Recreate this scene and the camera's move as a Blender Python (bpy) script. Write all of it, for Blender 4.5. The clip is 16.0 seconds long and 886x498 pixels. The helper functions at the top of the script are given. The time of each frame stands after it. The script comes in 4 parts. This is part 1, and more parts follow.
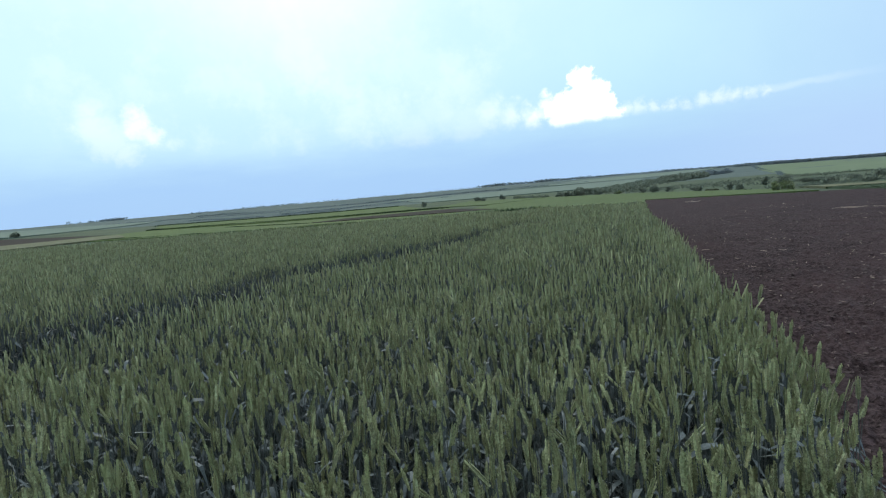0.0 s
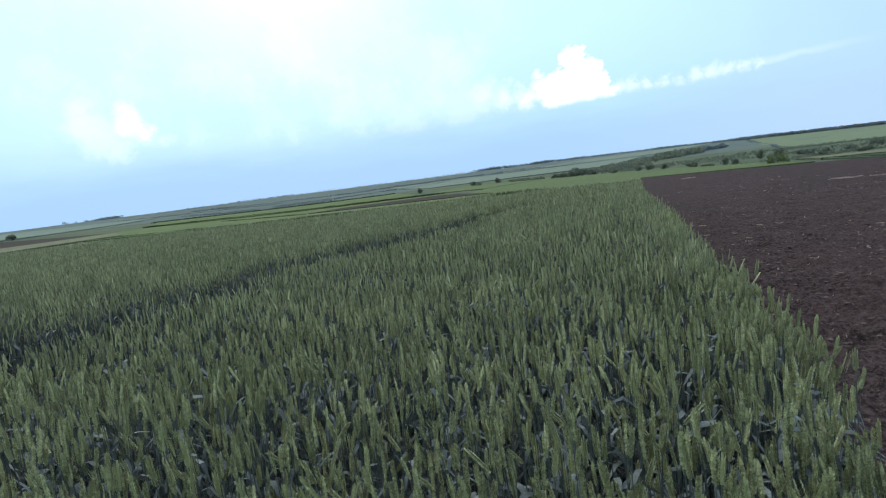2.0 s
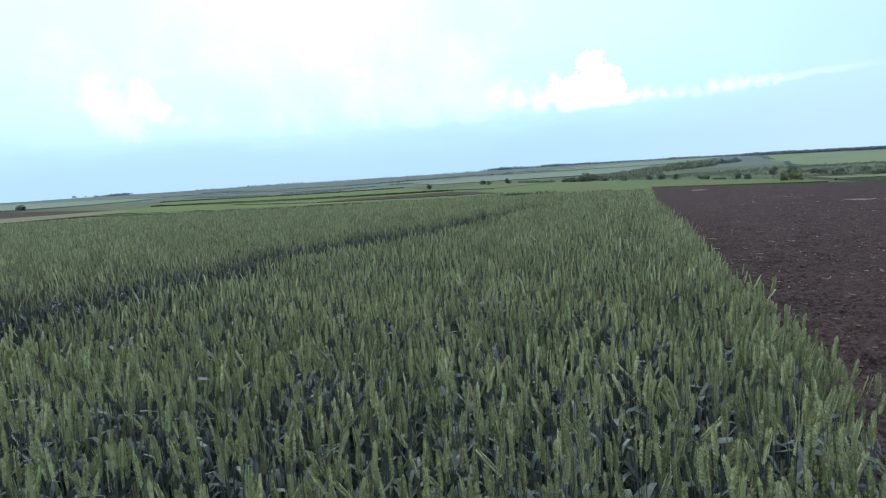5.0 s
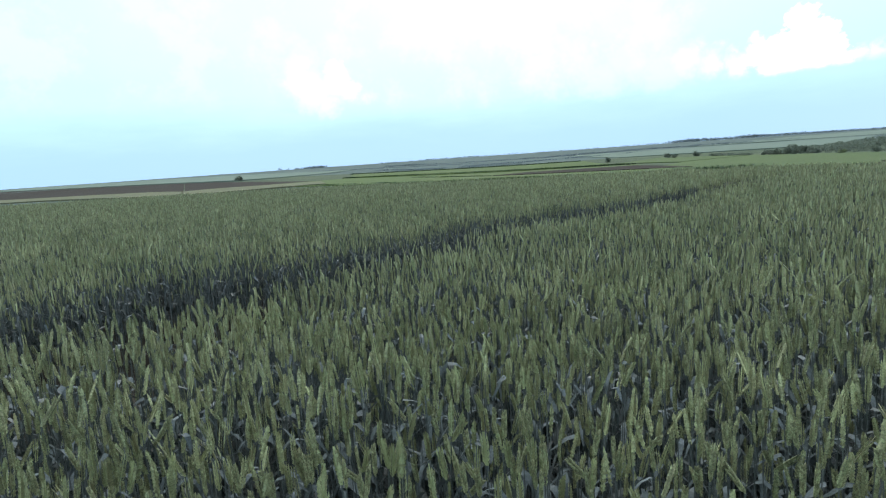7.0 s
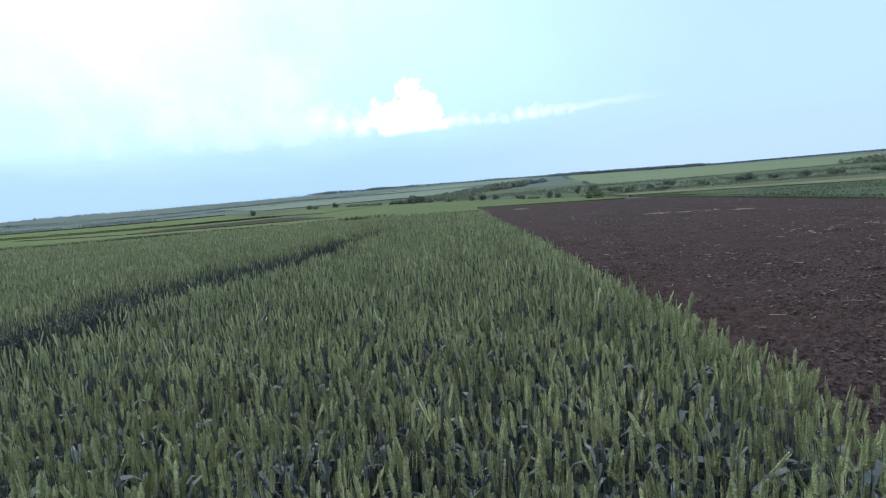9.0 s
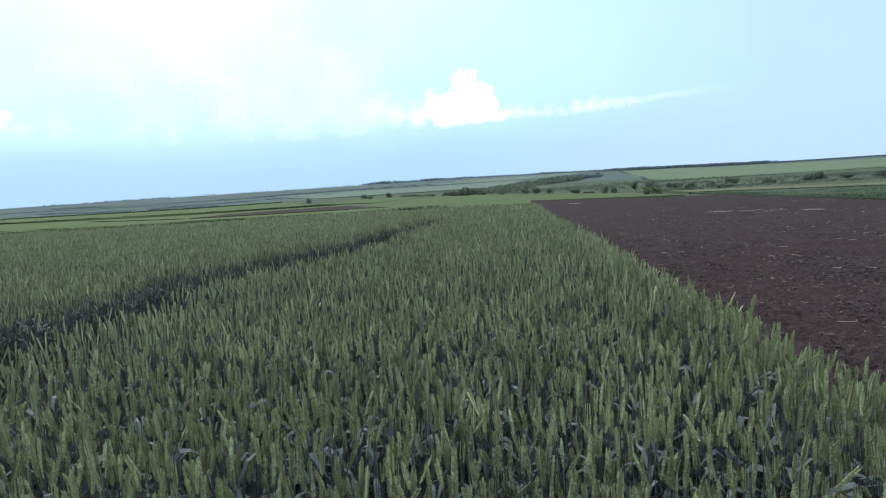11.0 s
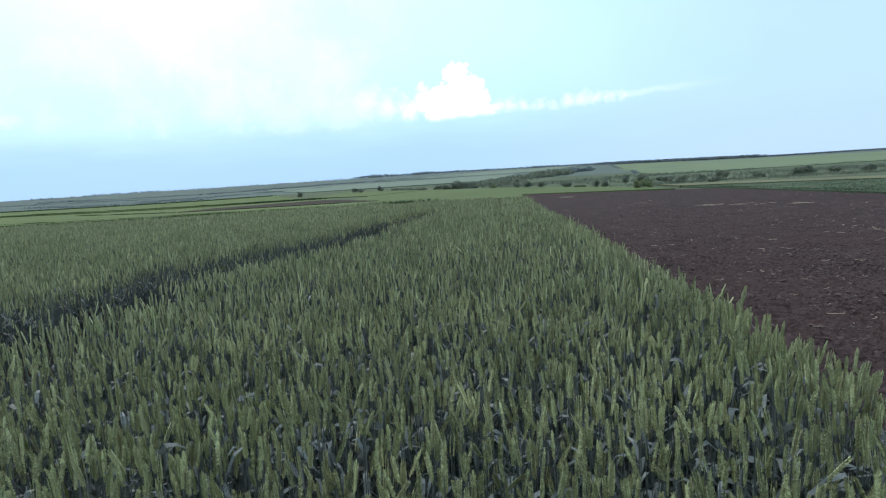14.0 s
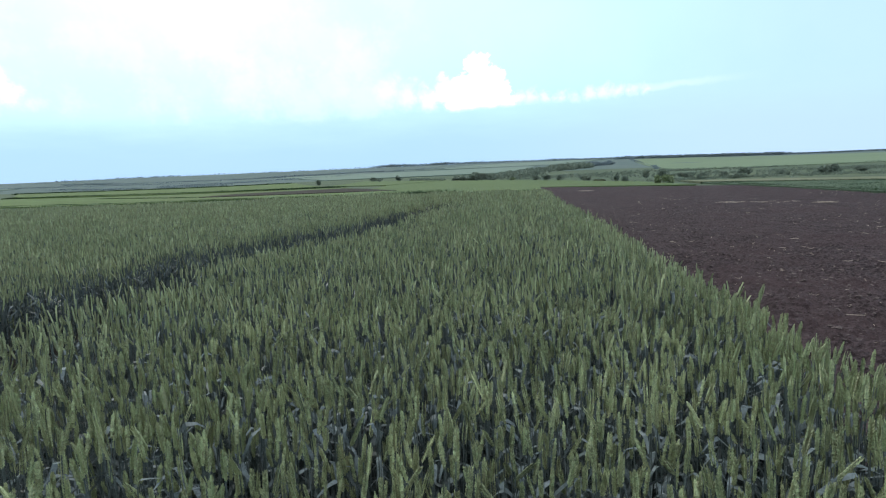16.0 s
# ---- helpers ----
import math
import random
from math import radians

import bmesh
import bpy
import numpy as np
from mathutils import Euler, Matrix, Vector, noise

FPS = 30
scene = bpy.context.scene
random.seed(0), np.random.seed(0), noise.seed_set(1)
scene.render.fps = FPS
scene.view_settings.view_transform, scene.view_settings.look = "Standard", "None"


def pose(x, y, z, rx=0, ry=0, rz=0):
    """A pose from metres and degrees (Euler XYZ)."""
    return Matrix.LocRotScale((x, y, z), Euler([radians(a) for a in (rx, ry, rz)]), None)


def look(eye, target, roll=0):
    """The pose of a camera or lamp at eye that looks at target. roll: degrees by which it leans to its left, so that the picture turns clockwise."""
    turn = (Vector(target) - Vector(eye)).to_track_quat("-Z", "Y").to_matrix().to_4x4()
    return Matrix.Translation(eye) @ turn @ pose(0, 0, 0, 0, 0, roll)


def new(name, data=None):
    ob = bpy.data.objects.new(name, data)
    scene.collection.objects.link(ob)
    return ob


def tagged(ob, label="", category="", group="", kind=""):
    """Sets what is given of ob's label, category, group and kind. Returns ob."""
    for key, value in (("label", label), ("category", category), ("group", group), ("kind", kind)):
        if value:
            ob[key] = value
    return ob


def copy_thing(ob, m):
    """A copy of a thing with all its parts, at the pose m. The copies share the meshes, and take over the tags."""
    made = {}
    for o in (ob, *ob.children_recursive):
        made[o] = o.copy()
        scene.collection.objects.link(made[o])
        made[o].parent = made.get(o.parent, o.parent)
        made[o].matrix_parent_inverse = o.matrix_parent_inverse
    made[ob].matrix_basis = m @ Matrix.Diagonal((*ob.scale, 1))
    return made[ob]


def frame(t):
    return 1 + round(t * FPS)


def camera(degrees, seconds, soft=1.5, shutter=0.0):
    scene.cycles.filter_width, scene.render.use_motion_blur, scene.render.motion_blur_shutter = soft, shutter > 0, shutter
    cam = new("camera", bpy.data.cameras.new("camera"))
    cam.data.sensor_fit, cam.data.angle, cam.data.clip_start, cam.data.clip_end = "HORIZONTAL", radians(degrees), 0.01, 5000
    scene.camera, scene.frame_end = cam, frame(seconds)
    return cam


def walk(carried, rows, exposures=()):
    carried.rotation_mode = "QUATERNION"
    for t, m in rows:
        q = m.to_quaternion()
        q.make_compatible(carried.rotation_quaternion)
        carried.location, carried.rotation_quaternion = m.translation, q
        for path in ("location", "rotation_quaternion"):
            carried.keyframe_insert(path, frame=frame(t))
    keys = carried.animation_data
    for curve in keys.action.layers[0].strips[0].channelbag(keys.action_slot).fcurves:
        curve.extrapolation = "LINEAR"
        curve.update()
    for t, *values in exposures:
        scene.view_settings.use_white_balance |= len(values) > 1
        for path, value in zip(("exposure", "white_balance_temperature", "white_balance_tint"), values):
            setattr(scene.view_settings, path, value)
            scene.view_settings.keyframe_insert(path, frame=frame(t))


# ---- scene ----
cam = camera(72.5, 16.0, 1.2)
PATH = [
    (0, (0.842, 0.571, 1.581), (0.347, 2.5, 1.39), -5.1),
    (0.2, (0.824, 0.569, 1.583), (0.292, 2.486, 1.378), -4.8),
    (0.5, (0.797, 0.566, 1.586), (0.206, 2.467, 1.391), -4.9),
    (1, (0.815, 0.57, 1.592), (0.337, 2.499, 1.367), -5.8),
    (1.5, (0.848, 0.577, 1.585), (0.363, 2.507, 1.385), -7.1),
    (2, (0.856, 0.589, 1.584), (0.364, 2.513, 1.346), -7.3),
    (2.2, (0.864, 0.592, 1.581), (0.379, 2.517, 1.341), -7.1),
    (2.5, (0.875, 0.596, 1.577), (0.465, 2.54, 1.344), -7.9),
    (3, (0.868, 0.596, 1.584), (0.442, 2.541, 1.394), -7.2),
    (3.2, (0.861, 0.606, 1.586), (0.432, 2.553, 1.426), -6.6),
    (5.3, (0.768, 0.613, 1.578), (0.256, 2.526, 1.303), -3.8),
    (5.5, (0.728, 0.622, 1.572), (0.241, 2.54, 1.282), -4.6),
    (6, (0.589, 0.651, 1.559), (-0.278, 2.423, 1.228), -4.1),
    (6.2, (0.525, 0.674, 1.568), (-0.477, 2.365, 1.197), -3.3),
    (6.5, (0.428, 0.708, 1.582), (-0.699, 2.338, 1.318), -2.9),
    (6.8, (0.348, 0.783, 1.574), (-0.702, 2.473, 1.366), -3.9),
    (7, (0.295, 0.833, 1.568), (-0.734, 2.522, 1.274), -4.0),
    (7.2, (0.239, 0.831, 1.595), (-0.631, 2.614, 1.335), -3.8),
    (7.3, (0.211, 0.831, 1.608), (-0.501, 2.686, 1.380), -3.2),
    (7.5, (0.155, 0.829, 1.635), (-0.268, 2.765, 1.361), -4.2),
    (7.8, (0.149, 0.820, 1.649), (-0.070, 2.787, 1.361), -5.8),
    (8, (0.145, 0.814, 1.659), (0.094, 2.803, 1.458), -6.1),
    (8.2, (0.161, 0.814, 1.658), (0.257, 2.800, 1.443), -6.1),
    (8.5, (0.185, 0.814, 1.656), (0.366, 2.794, 1.433), -6.9),
    (9, (0.186, 0.816, 1.652), (0.235, 2.804, 1.439), -5.0),
    (9.5, (0.177, 0.816, 1.651), (0.113, 2.801, 1.421), -4.3),
    (11.8, (0.176, 0.829, 1.648), (0.052, 2.812, 1.427), -3.7),
    (12, (0.179, 0.826, 1.648), (0.077, 2.811, 1.43), -3.6),
    (12.5, (0.179, 0.816, 1.653), (0.07, 2.801, 1.427), -4.0),
    (13, (0.178, 0.843, 1.64), (0.058, 2.826, 1.404), -3.8),
    (13.5, (0.182, 0.856, 1.637), (0.08, 2.838, 1.394), -3.9),
    (14, (0.18, 0.851, 1.636), (0.085, 2.833, 1.387), -3.7),
    (14.5, (0.181, 0.839, 1.641), (0.107, 2.821, 1.384), -3.6),
    (15, (0.173, 0.833, 1.642), (0.021, 2.813, 1.401), -2.9),
    (15.5, (0.164, 0.837, 1.638), (-0.05, 2.808, 1.376), -2.9),
    (16, (0.179, 0.825, 1.639), (0.028, 2.8, 1.363), -2.5),
]
walk(cam, [(t, look(eye, target, roll)) for t, eye, target, roll in PATH], [(0, 0.0), (0.6, 0.02), (1.0, 0.11), (3.2, 0.15), (5.3, 0.33), (6.1, 0.45), (6.5, 0.75), (6.9, 0.45), (7.5, 0.36), (8.1, 0.35), (9, 0.25), (12, 0.26), (14, 0.26), (16, 0.33)])

# ---- world, sun ----
SUN_AZ, SUN_EL = -32.0, 48.0      # degrees from +y towards +x, and above the horizon


def sun_way():
    a, e = radians(SUN_AZ), radians(SUN_EL)
    return Vector((math.sin(a) * math.cos(e), math.cos(a) * math.cos(e), math.sin(e)))


class Graph:
    """Short hand for node trees: every call adds a node and returns its output."""

    def __init__(self, tree):
        self.tree = tree
        tree.nodes.clear()

    def node(self, kind, ins=(), **attrs):
        n = self.tree.nodes.new(kind)
        if "operation" in attrs:
            n.operation = attrs["operation"]
        if "blend" in attrs:
            n.data_type, n.blend_type = "RGBA", attrs["blend"]
        for key, value in dict(ins).items():
            self.put(n.inputs[key], value)
        return n

    def put(self, socket, value):
        if isinstance(value, bpy.types.NodeSocket):
            self.tree.links.new(value, socket)
        elif isinstance(value, (tuple, list)) and len(value) == 3 and socket.type == "RGBA":
            socket.default_value = (*value, 1)
        else:
            socket.default_value = value

    def math(self, op, a, b=0.0, c=0.0, clamp=False):
        n = self.node("ShaderNodeMath", {0: a, 1: b, 2: c}, operation=op)
        n.use_clamp = clamp
        return n.outputs[0]

    def step(self, x, lo, hi):
        """0 at lo to 1 at hi, smoothly."""
        n = self.tree.nodes.new("ShaderNodeMapRange")
        n.interpolation_type = "SMOOTHSTEP"
        for k, v in ((0, x), (1, lo), (2, hi), (3, 0.0), (4, 1.0)):
            self.put(n.inputs[k], v)
        return n.outputs[0]

    def mix(self, f, a, b, blend="MIX"):
        n = self.node("ShaderNodeMix", {0: f, 6: a, 7: b}, blend=blend)
        return n.outputs[2]

    def noise(self, vector, scale, detail=3.0, rough=0.5, out=0):
        n = self.node("ShaderNodeTexNoise", {"Scale": scale, "Detail": detail, "Roughness": rough})
        if vector is not None:
            self.put(n.inputs["Vector"], vector)
        return n.outputs[out]


def build_world():
    w = bpy.data.worlds.new("world")
    scene.world = w
    w.use_nodes = True
    g = Graph(w.node_tree)
    out = g.node("ShaderNodeOutputWorld")
    way = g.node("ShaderNodeTexCoord").outputs["Generated"]
    sky = g.node("ShaderNodeTexSky")
    sky.sky_type, sky.sun_disc = "NISHITA", False
    sky.sun_elevation, sky.sun_rotation = radians(SUN_EL), radians(SUN_AZ)
    sky.air_density, sky.dust_density, sky.ozone_density = 1.0, 0.6, 2.0
    sep = g.node("ShaderNodeSeparateXYZ", {0: way}).outputs
    az = g.math("MULTIPLY", g.math("ARCTAN2", sep[0], sep[1]), 180 / math.pi)
    el = g.math("MULTIPLY", g.math("ARCSINE", sep[2]), 180 / math.pi)
    flat = g.node("ShaderNodeCombineXYZ", {0: az, 1: el, 2: 0.0}).outputs[0]
    rag = g.noise(flat, 0.55, 7.0, 0.62)          # ragged heads of the cumulus
    soft = g.noise(flat, 0.09, 5.0, 0.6)          # thin high veil
    wisp = g.noise(g.node("ShaderNodeVectorMath", {0: flat, 1: (0.35, 1.6, 1.0)}, operation="MULTIPLY").outputs[0], 0.2, 5.0, 0.6)

    # clear sky, then a high veil that whitens upwards, then the blue shade under the far clouds
    colour = g.mix(1.0, sky.outputs[0], (0.8, 1.0, 1.1), "MULTIPLY")
    s = sun_way()
    dot = g.node("ShaderNodeVectorMath", {0: way, 1: tuple(s)}, operation="DOT_PRODUCT").outputs["Value"]
    glow = g.math("POWER", g.math("MAXIMUM", dot, 0.0), 6.0)
    bright = g.math("ADD", g.math("MULTIPLY_ADD", g.step(el, 14.0, 45.0), HIGH, 0.0), g.math("MULTIPLY", glow, 0.5))
    low = g.mix(g.step(el, 3.0, 13.0), (5.1, 8.0, 10.0), (6.1, 9.3, 10.2))
    low = g.mix(g.math("MULTIPLY", g.step(az, 0.0, 30.0), 0.8), low, (5.1, 7.2, 10.4))
    veil = g.mix(bright, low, (17.0, 17.6, 17.2))
    veil = g.mix(1.0, veil, g.mix(soft, (0.92, 0.95, 0.98), (1.08, 1.05, 1.02)), "MULTIPLY")
    colour = g.mix(0.85, colour, veil)
    shade = g.math("SUBTRACT", 1.0, g.step(g.math("MULTIPLY_ADD", g.math("SUBTRACT", wisp, 0.5), 4.0, el), 1.5, 7.0))
    dusk = g.mix(g.step(az, -12.0, 26.0), (3.5, 5.7, 9.6), (4.7, 6.6, 9.9))
    colour = g.mix(g.math("MULTIPLY", shade, 0.72), colour, dusk)
    # cumulus low in the sky, heaped from round heads whose rims the noise frays, over a level base
    fray = g.node("ShaderNodeTexNoise", {"Vector": flat, "Scale": 0.9, "Detail": 6.0, "Roughness": 0.62}).outputs["Color"]
    fray = g.node("ShaderNodeVectorMath", {0: fray, 1: (0.5, 0.5, 0.5)}, operation="SUBTRACT").outputs[0]
    sharp_at = g.node("ShaderNodeVectorMath", {0: fray, 1: (2.4, 2.0, 0.0), 2: flat}, operation="MULTIPLY_ADD").outputs[0]
    soft_at = g.node("ShaderNodeVectorMath", {0: fray, 1: (4.0, 4.0, 0.0), 2: flat}, operation="MULTIPLY_ADD").outputs[0]

    def heap(where, heads):
        """How deep a direction lies inside the nearest of some round heads (degrees: azimuth, elevation, radius)."""
        deep = None
        for a, e, r in heads:
            d = g.node("ShaderNodeVectorMath", {0: where, 1: (a, e, 0.0)}, operation="DISTANCE").outputs["Value"]
            d = g.math("SUBTRACT", r, d)
            deep = d if deep is None else g.math("MAXIMUM", deep, d)
        return deep

    base = g.math("MULTIPLY_ADD", g.step(az, -18.0, 4.0), 1.0, 4.15)
    lifted = g.math("MULTIPLY_ADD", g.math("SUBTRACT", rag, 0.5), 0.8, el)
    over = g.step(g.math("SUBTRACT", lifted, base), -0.25, 0.5)
    white = heap(sharp_at, ((-0.4, 8.75, 1.3), (0.9, 7.6, 1.15), (1.5, 6.5, 1.2), (-0.9, 7.2, 1.4), (0.2, 6.0, 1.7), (-2.3, 6.7, 1.2), (-3.7, 7.8, 0.75), (-3.6, 6.4, 1.3),
                            (-5.3, 7.2, 0.65), (-5.2, 5.9, 1.4), (-6.3, 7.7, 0.7), (-7.8, 7.9, 0.9), (-7.2, 6.3, 1.6), (-2.2, 5.3, 1.7), (2.2, 5.4, 1.0), (-8.8, 6.9, 1.7)))
    low_heads = heap(sharp_at, ((3.3, 5.7, 0.8), (4.3, 5.75, 0.85), (5.6, 5.5, 0.8), (7.0, 5.45, 0.75), (8.2, 5.4, 0.7), (9.6, 5.65, 0.85), (10.9, 5.75, 0.85), (11.8, 5.65, 0.75), (13.0, 5.65, 0.6), (14.2, 5.7, 0.5)))
    dim = heap(soft_at, ((-11.2, 9.4, 2.6), (-11.8, 11.4, 2.0), (-9.0, 10.8, 1.4), (-13.6, 7.4, 2.9), (-11.0, 5.9, 2.8), (-17.4, 7.2, 2.4), (-16.0, 5.6, 2.6),
                         (-20.5, 5.7, 1.6), (-22.5, 9.8, 2.2), (-21.7, 7.2, 2.4), (-26.6, 5.6, 1.4), (-29.1, 6.1, 1.3), (-34.8, 6.1, 1.3), (-25.0, 11.5, 2.4)))
    pale = heap(sharp_at, ((-43.3, 8.9, 1.3), (-43.2, 7.4, 1.8), (-42.2, 6.6, 2.1), (-40.1, 8.7, 0.95), (-39.9, 7.3, 1.6), (-38.6, 6.5, 1.2), (-37.3, 6.1, 0.9), (-41.0, 5.6, 1.5)))
    core = heap(sharp_at, ((-40.1, 8.5, 0.9), (-40.0, 7.6, 1.1), (-39.0, 6.8, 0.9)))
    streak = g.math("ABSOLUTE", g.math("SUBTRACT", lifted, g.math("MULTIPLY_ADD", az, 0.035, 5.45)))
    streak = g.math("MULTIPLY", g.math("SUBTRACT", 1.0, g.step(streak, 0.05, 0.45)), g.math("MULTIPLY", g.step(az, 11.0, 15.0), g.math("SUBTRACT", 1.0, g.step(az, 15.5, 24.0))))
    puff = g.noise(flat, 0.16, 6.0, 0.62)
    puffs = g.math("MULTIPLY", g.step(puff, 0.46, 0.62), g.math("MULTIPLY", g.step(el, 4.5, 8.0), g.math("SUBTRACT", 1.0, g.step(az, -16.0, 4.0))))
    snow = (13.5, 13.8, 13.6)
    # the veil is thinnest where it hides the sun
    thin = g.node("ShaderNodeVectorMath", {0: soft_at, 1: (-25.0, 21.0, 0.0)}, operation="DISTANCE").outputs["Value"]
    colour = g.mix(g.math("MULTIPLY", g.math("SUBTRACT", 1.0, g.step(thin, 2.0, 16.0)), 0.33), colour, snow)
    colour = g.mix(g.math("MULTIPLY", puffs, 0.1), colour, (13.0, 13.4, 13.2))
    colour = g.mix(g.math("MULTIPLY", g.math("MULTIPLY", g.step(dim, -0.6, 2.2), over), 0.14), colour, snow)
    colour = g.mix(g.math("MULTIPLY", g.step(pale, -0.1, 1.3), 0.23), colour, snow)
    colour = g.mix(g.math("MULTIPLY", g.step(core, -0.3, 0.9), 0.38), colour, snow)
    colour = g.mix(g.math("MULTIPLY", g.math("MULTIPLY", g.step(low_heads, -0.2, 0.75), over), 0.32), colour, snow)
    colour = g.mix(g.math("MULTIPLY", streak, 0.13), colour, snow)
    face = g.math("MULTIPLY", g.step(white, -0.06, g.math("MULTIPLY_ADD", g.step(az, -1.5, -6.0), 1.2, 0.4)), over)
    colour = g.mix(g.math("MULTIPLY", face, g.math("MULTIPLY_ADD", g.step(az, -9.0, -1.2), 0.62, 0.26)), colour, snow)
    bg = g.node("ShaderNodeBackground", {"Color": colour, "Strength": SKY})
    w.node_tree.links.new(bg.outputs[0], out.inputs[0])


SKY, HIGH = 0.1, 0.9
build_world()
lamp = new("sun", bpy.data.lights.new("sun", "SUN"))
lamp.data.energy, lamp.data.angle, lamp.data.color = 1.3, radians(10), (1.0, 0.95, 0.86)
lamp.matrix_world = look(sun_way() * 50, (0, 0, 0))


# ---- materials ----
def material(name, dark, light, scale=6.0, fine=60.0, rough=0.85, bump=0.3, depth=0.01, island=0.0, through_light=0.0, spec=0.3, third=None, patch=0.15, weight=0.45):
    """A surface whose colour wanders between two (three) tones at a coarse and a fine scale, with relief."""
    m = bpy.data.materials.new(name)
    m.use_nodes = True
    g = Graph(m.node_tree)
    out = g.node("ShaderNodeOutputMaterial")
    where = g.node("ShaderNodeTexCoord").outputs["Object"]
    a = g.noise(where, scale, 4.0, 0.55)
    b = g.noise(where, fine, 3.0, 0.6)
    f = g.math("ADD", g.math("MULTIPLY", g.step(a, 0.3, 0.7), 1 - weight), g.math("MULTIPLY", g.step(b, 0.35, 0.65), weight))
    colour = g.mix(f, dark, light)
    if third:
        c = g.noise(where, patch, 3.0, 0.5)
        colour = g.mix(g.math("MULTIPLY", g.step(c, 0.45, 0.7), 0.7), colour, third)
    if island:
        r = g.node("ShaderNodeNewGeometry").outputs["Random Per Island"]
        v = g.math("MULTIPLY_ADD", r, 2 * island, 1 - island)
        h = g.math("MULTIPLY_ADD", r, 0.03, 0.485)
        colour = g.node("ShaderNodeHueSaturation", {"Hue": h, "Saturation": 1.0, "Value": v, "Fac": 1.0, "Color": colour}).outputs[0]
    p = g.node("ShaderNodeBsdfPrincipled", {"Base Color": colour, "Roughness": rough, "Specular IOR Level": spec})
    if bump:
        n = g.node("ShaderNodeBump", {"Strength": bump, "Distance": depth, "Height": b})
        m.node_tree.links.new(n.outputs[0], p.inputs["Normal"])
    last = p.outputs[0]
    if through_light:
        t = g.node("ShaderNodeBsdfTranslucent", {"Color": colour})
        last = g.node("ShaderNodeMixShader", {0: through_light, 1: last, 2: t.outputs[0]}).outputs[0]
    m.node_tree.links.new(last, out.inputs[0])
    return m


M_EAR = material("wheat_ear", (0.06, 0.081, 0.045), (0.355, 0.393, 0.222), 3.0, 220.0, 0.45, 0.6, 0.002, 0.32, 0.12, 0.4, (0.18, 0.215, 0.112), 0.9)
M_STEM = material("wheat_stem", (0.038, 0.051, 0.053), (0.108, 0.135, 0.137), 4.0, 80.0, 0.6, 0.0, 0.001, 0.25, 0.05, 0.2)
# Canopy light put into the colour: lower leaves darker, glaucous flag leaves lighter.
M_LEAF_SHADED = material("wheat_leaf_shaded", (0.011, 0.0165, 0.0175), (0.054, 0.071, 0.075), 5.0, 120.0, 0.5, 0.2, 0.001, 0.38, 0.04, 0.2)
M_FLAG_LIT = material("wheat_flag_leaf_lit", (0.037, 0.054, 0.06), (0.115, 0.148, 0.163), 7.0, 140.0, 0.5, 0.2, 0.001, 0.3, 0.08, 0.25)
M_SOIL = material("ploughed_soil", (0.0088, 0.0064, 0.0073), (0.058, 0.0442, 0.0500), 1.5, 22.0, 0.95, 1.0, 0.06, 0.0, 0.0, 0.06, (0.038, 0.026, 0.0295), 0.35, 0.75)
M_CLOD = material("soil_clod", (0.035, 0.028, 0.030), (0.10, 0.082, 0.084), 8.0, 60.0, 0.95, 0.6, 0.01, 0.3, 0.0, 0.1)
M_STRAW = material("straw", (0.15, 0.122, 0.107), (0.31, 0.262, 0.228), 8.0, 90.0, 0.85, 0.2, 0.002, 0.4)
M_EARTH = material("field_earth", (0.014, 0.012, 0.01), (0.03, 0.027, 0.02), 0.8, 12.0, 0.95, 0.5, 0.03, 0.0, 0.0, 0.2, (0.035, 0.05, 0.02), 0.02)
M_CROP = material("young_crop", (0.042, 0.069, 0.026), (0.062, 0.094, 0.036), 0.15, 2.0, 0.85, 0.6, 0.15, 0.0, 0.0, 0.1, (0.054, 0.079, 0.032), 0.02)
M_BRIGHT = material("bright_crop", (0.037, 0.065, 0.018), (0.062, 0.096, 0.03), 0.1, 0.5, 0.85, 0.6, 0.15, 0.0, 0.0, 0.1, (0.05, 0.07, 0.026), 0.03)
M_DARKCROP = material("dark_crop", (0.022, 0.042, 0.022), (0.038, 0.066, 0.034), 0.3, 3.0, 0.9, 0.6, 0.1, 0.2, 0.2, 0.1)
M_GREENS = material("blue_green_crop", (0.062, 0.093, 0.064), (0.095, 0.132, 0.09), 0.12, 1.2, 0.85, 0.3, 0.1, 0.2, 0.4, 0.1)
M_VALLEY = material("valley_grass", (0.03, 0.047, 0.031), (0.06, 0.084, 0.055), 0.08, 0.7, 0.95, 0.6, 0.4, 0.0, 0.0, 0.1, (0.075, 0.092, 0.06), 0.03)
M_BROWN = material("far_soil", (0.014, 0.012, 0.010), (0.024, 0.020, 0.017), 0.1, 1.5, 0.95, 0.5, 0.1, spec=0.1)
M_DRY = material("dry_grass", (0.07, 0.082, 0.052), (0.11, 0.118, 0.076), 0.2, 2.5, 0.9, 0.5, 0.1, spec=0.1)
# The blue of distant haze is painted into this far grass.
M_MEADOW_HAZE = material("meadow_haze", (0.048, 0.072, 0.073), (0.07, 0.1, 0.1), 0.02, 0.2, 0.95, 0.6, 0.6, 0.0, 0.0, 0.1, (0.082, 0.108, 0.106), 0.008)
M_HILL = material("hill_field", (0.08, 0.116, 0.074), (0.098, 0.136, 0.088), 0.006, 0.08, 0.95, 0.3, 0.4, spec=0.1)
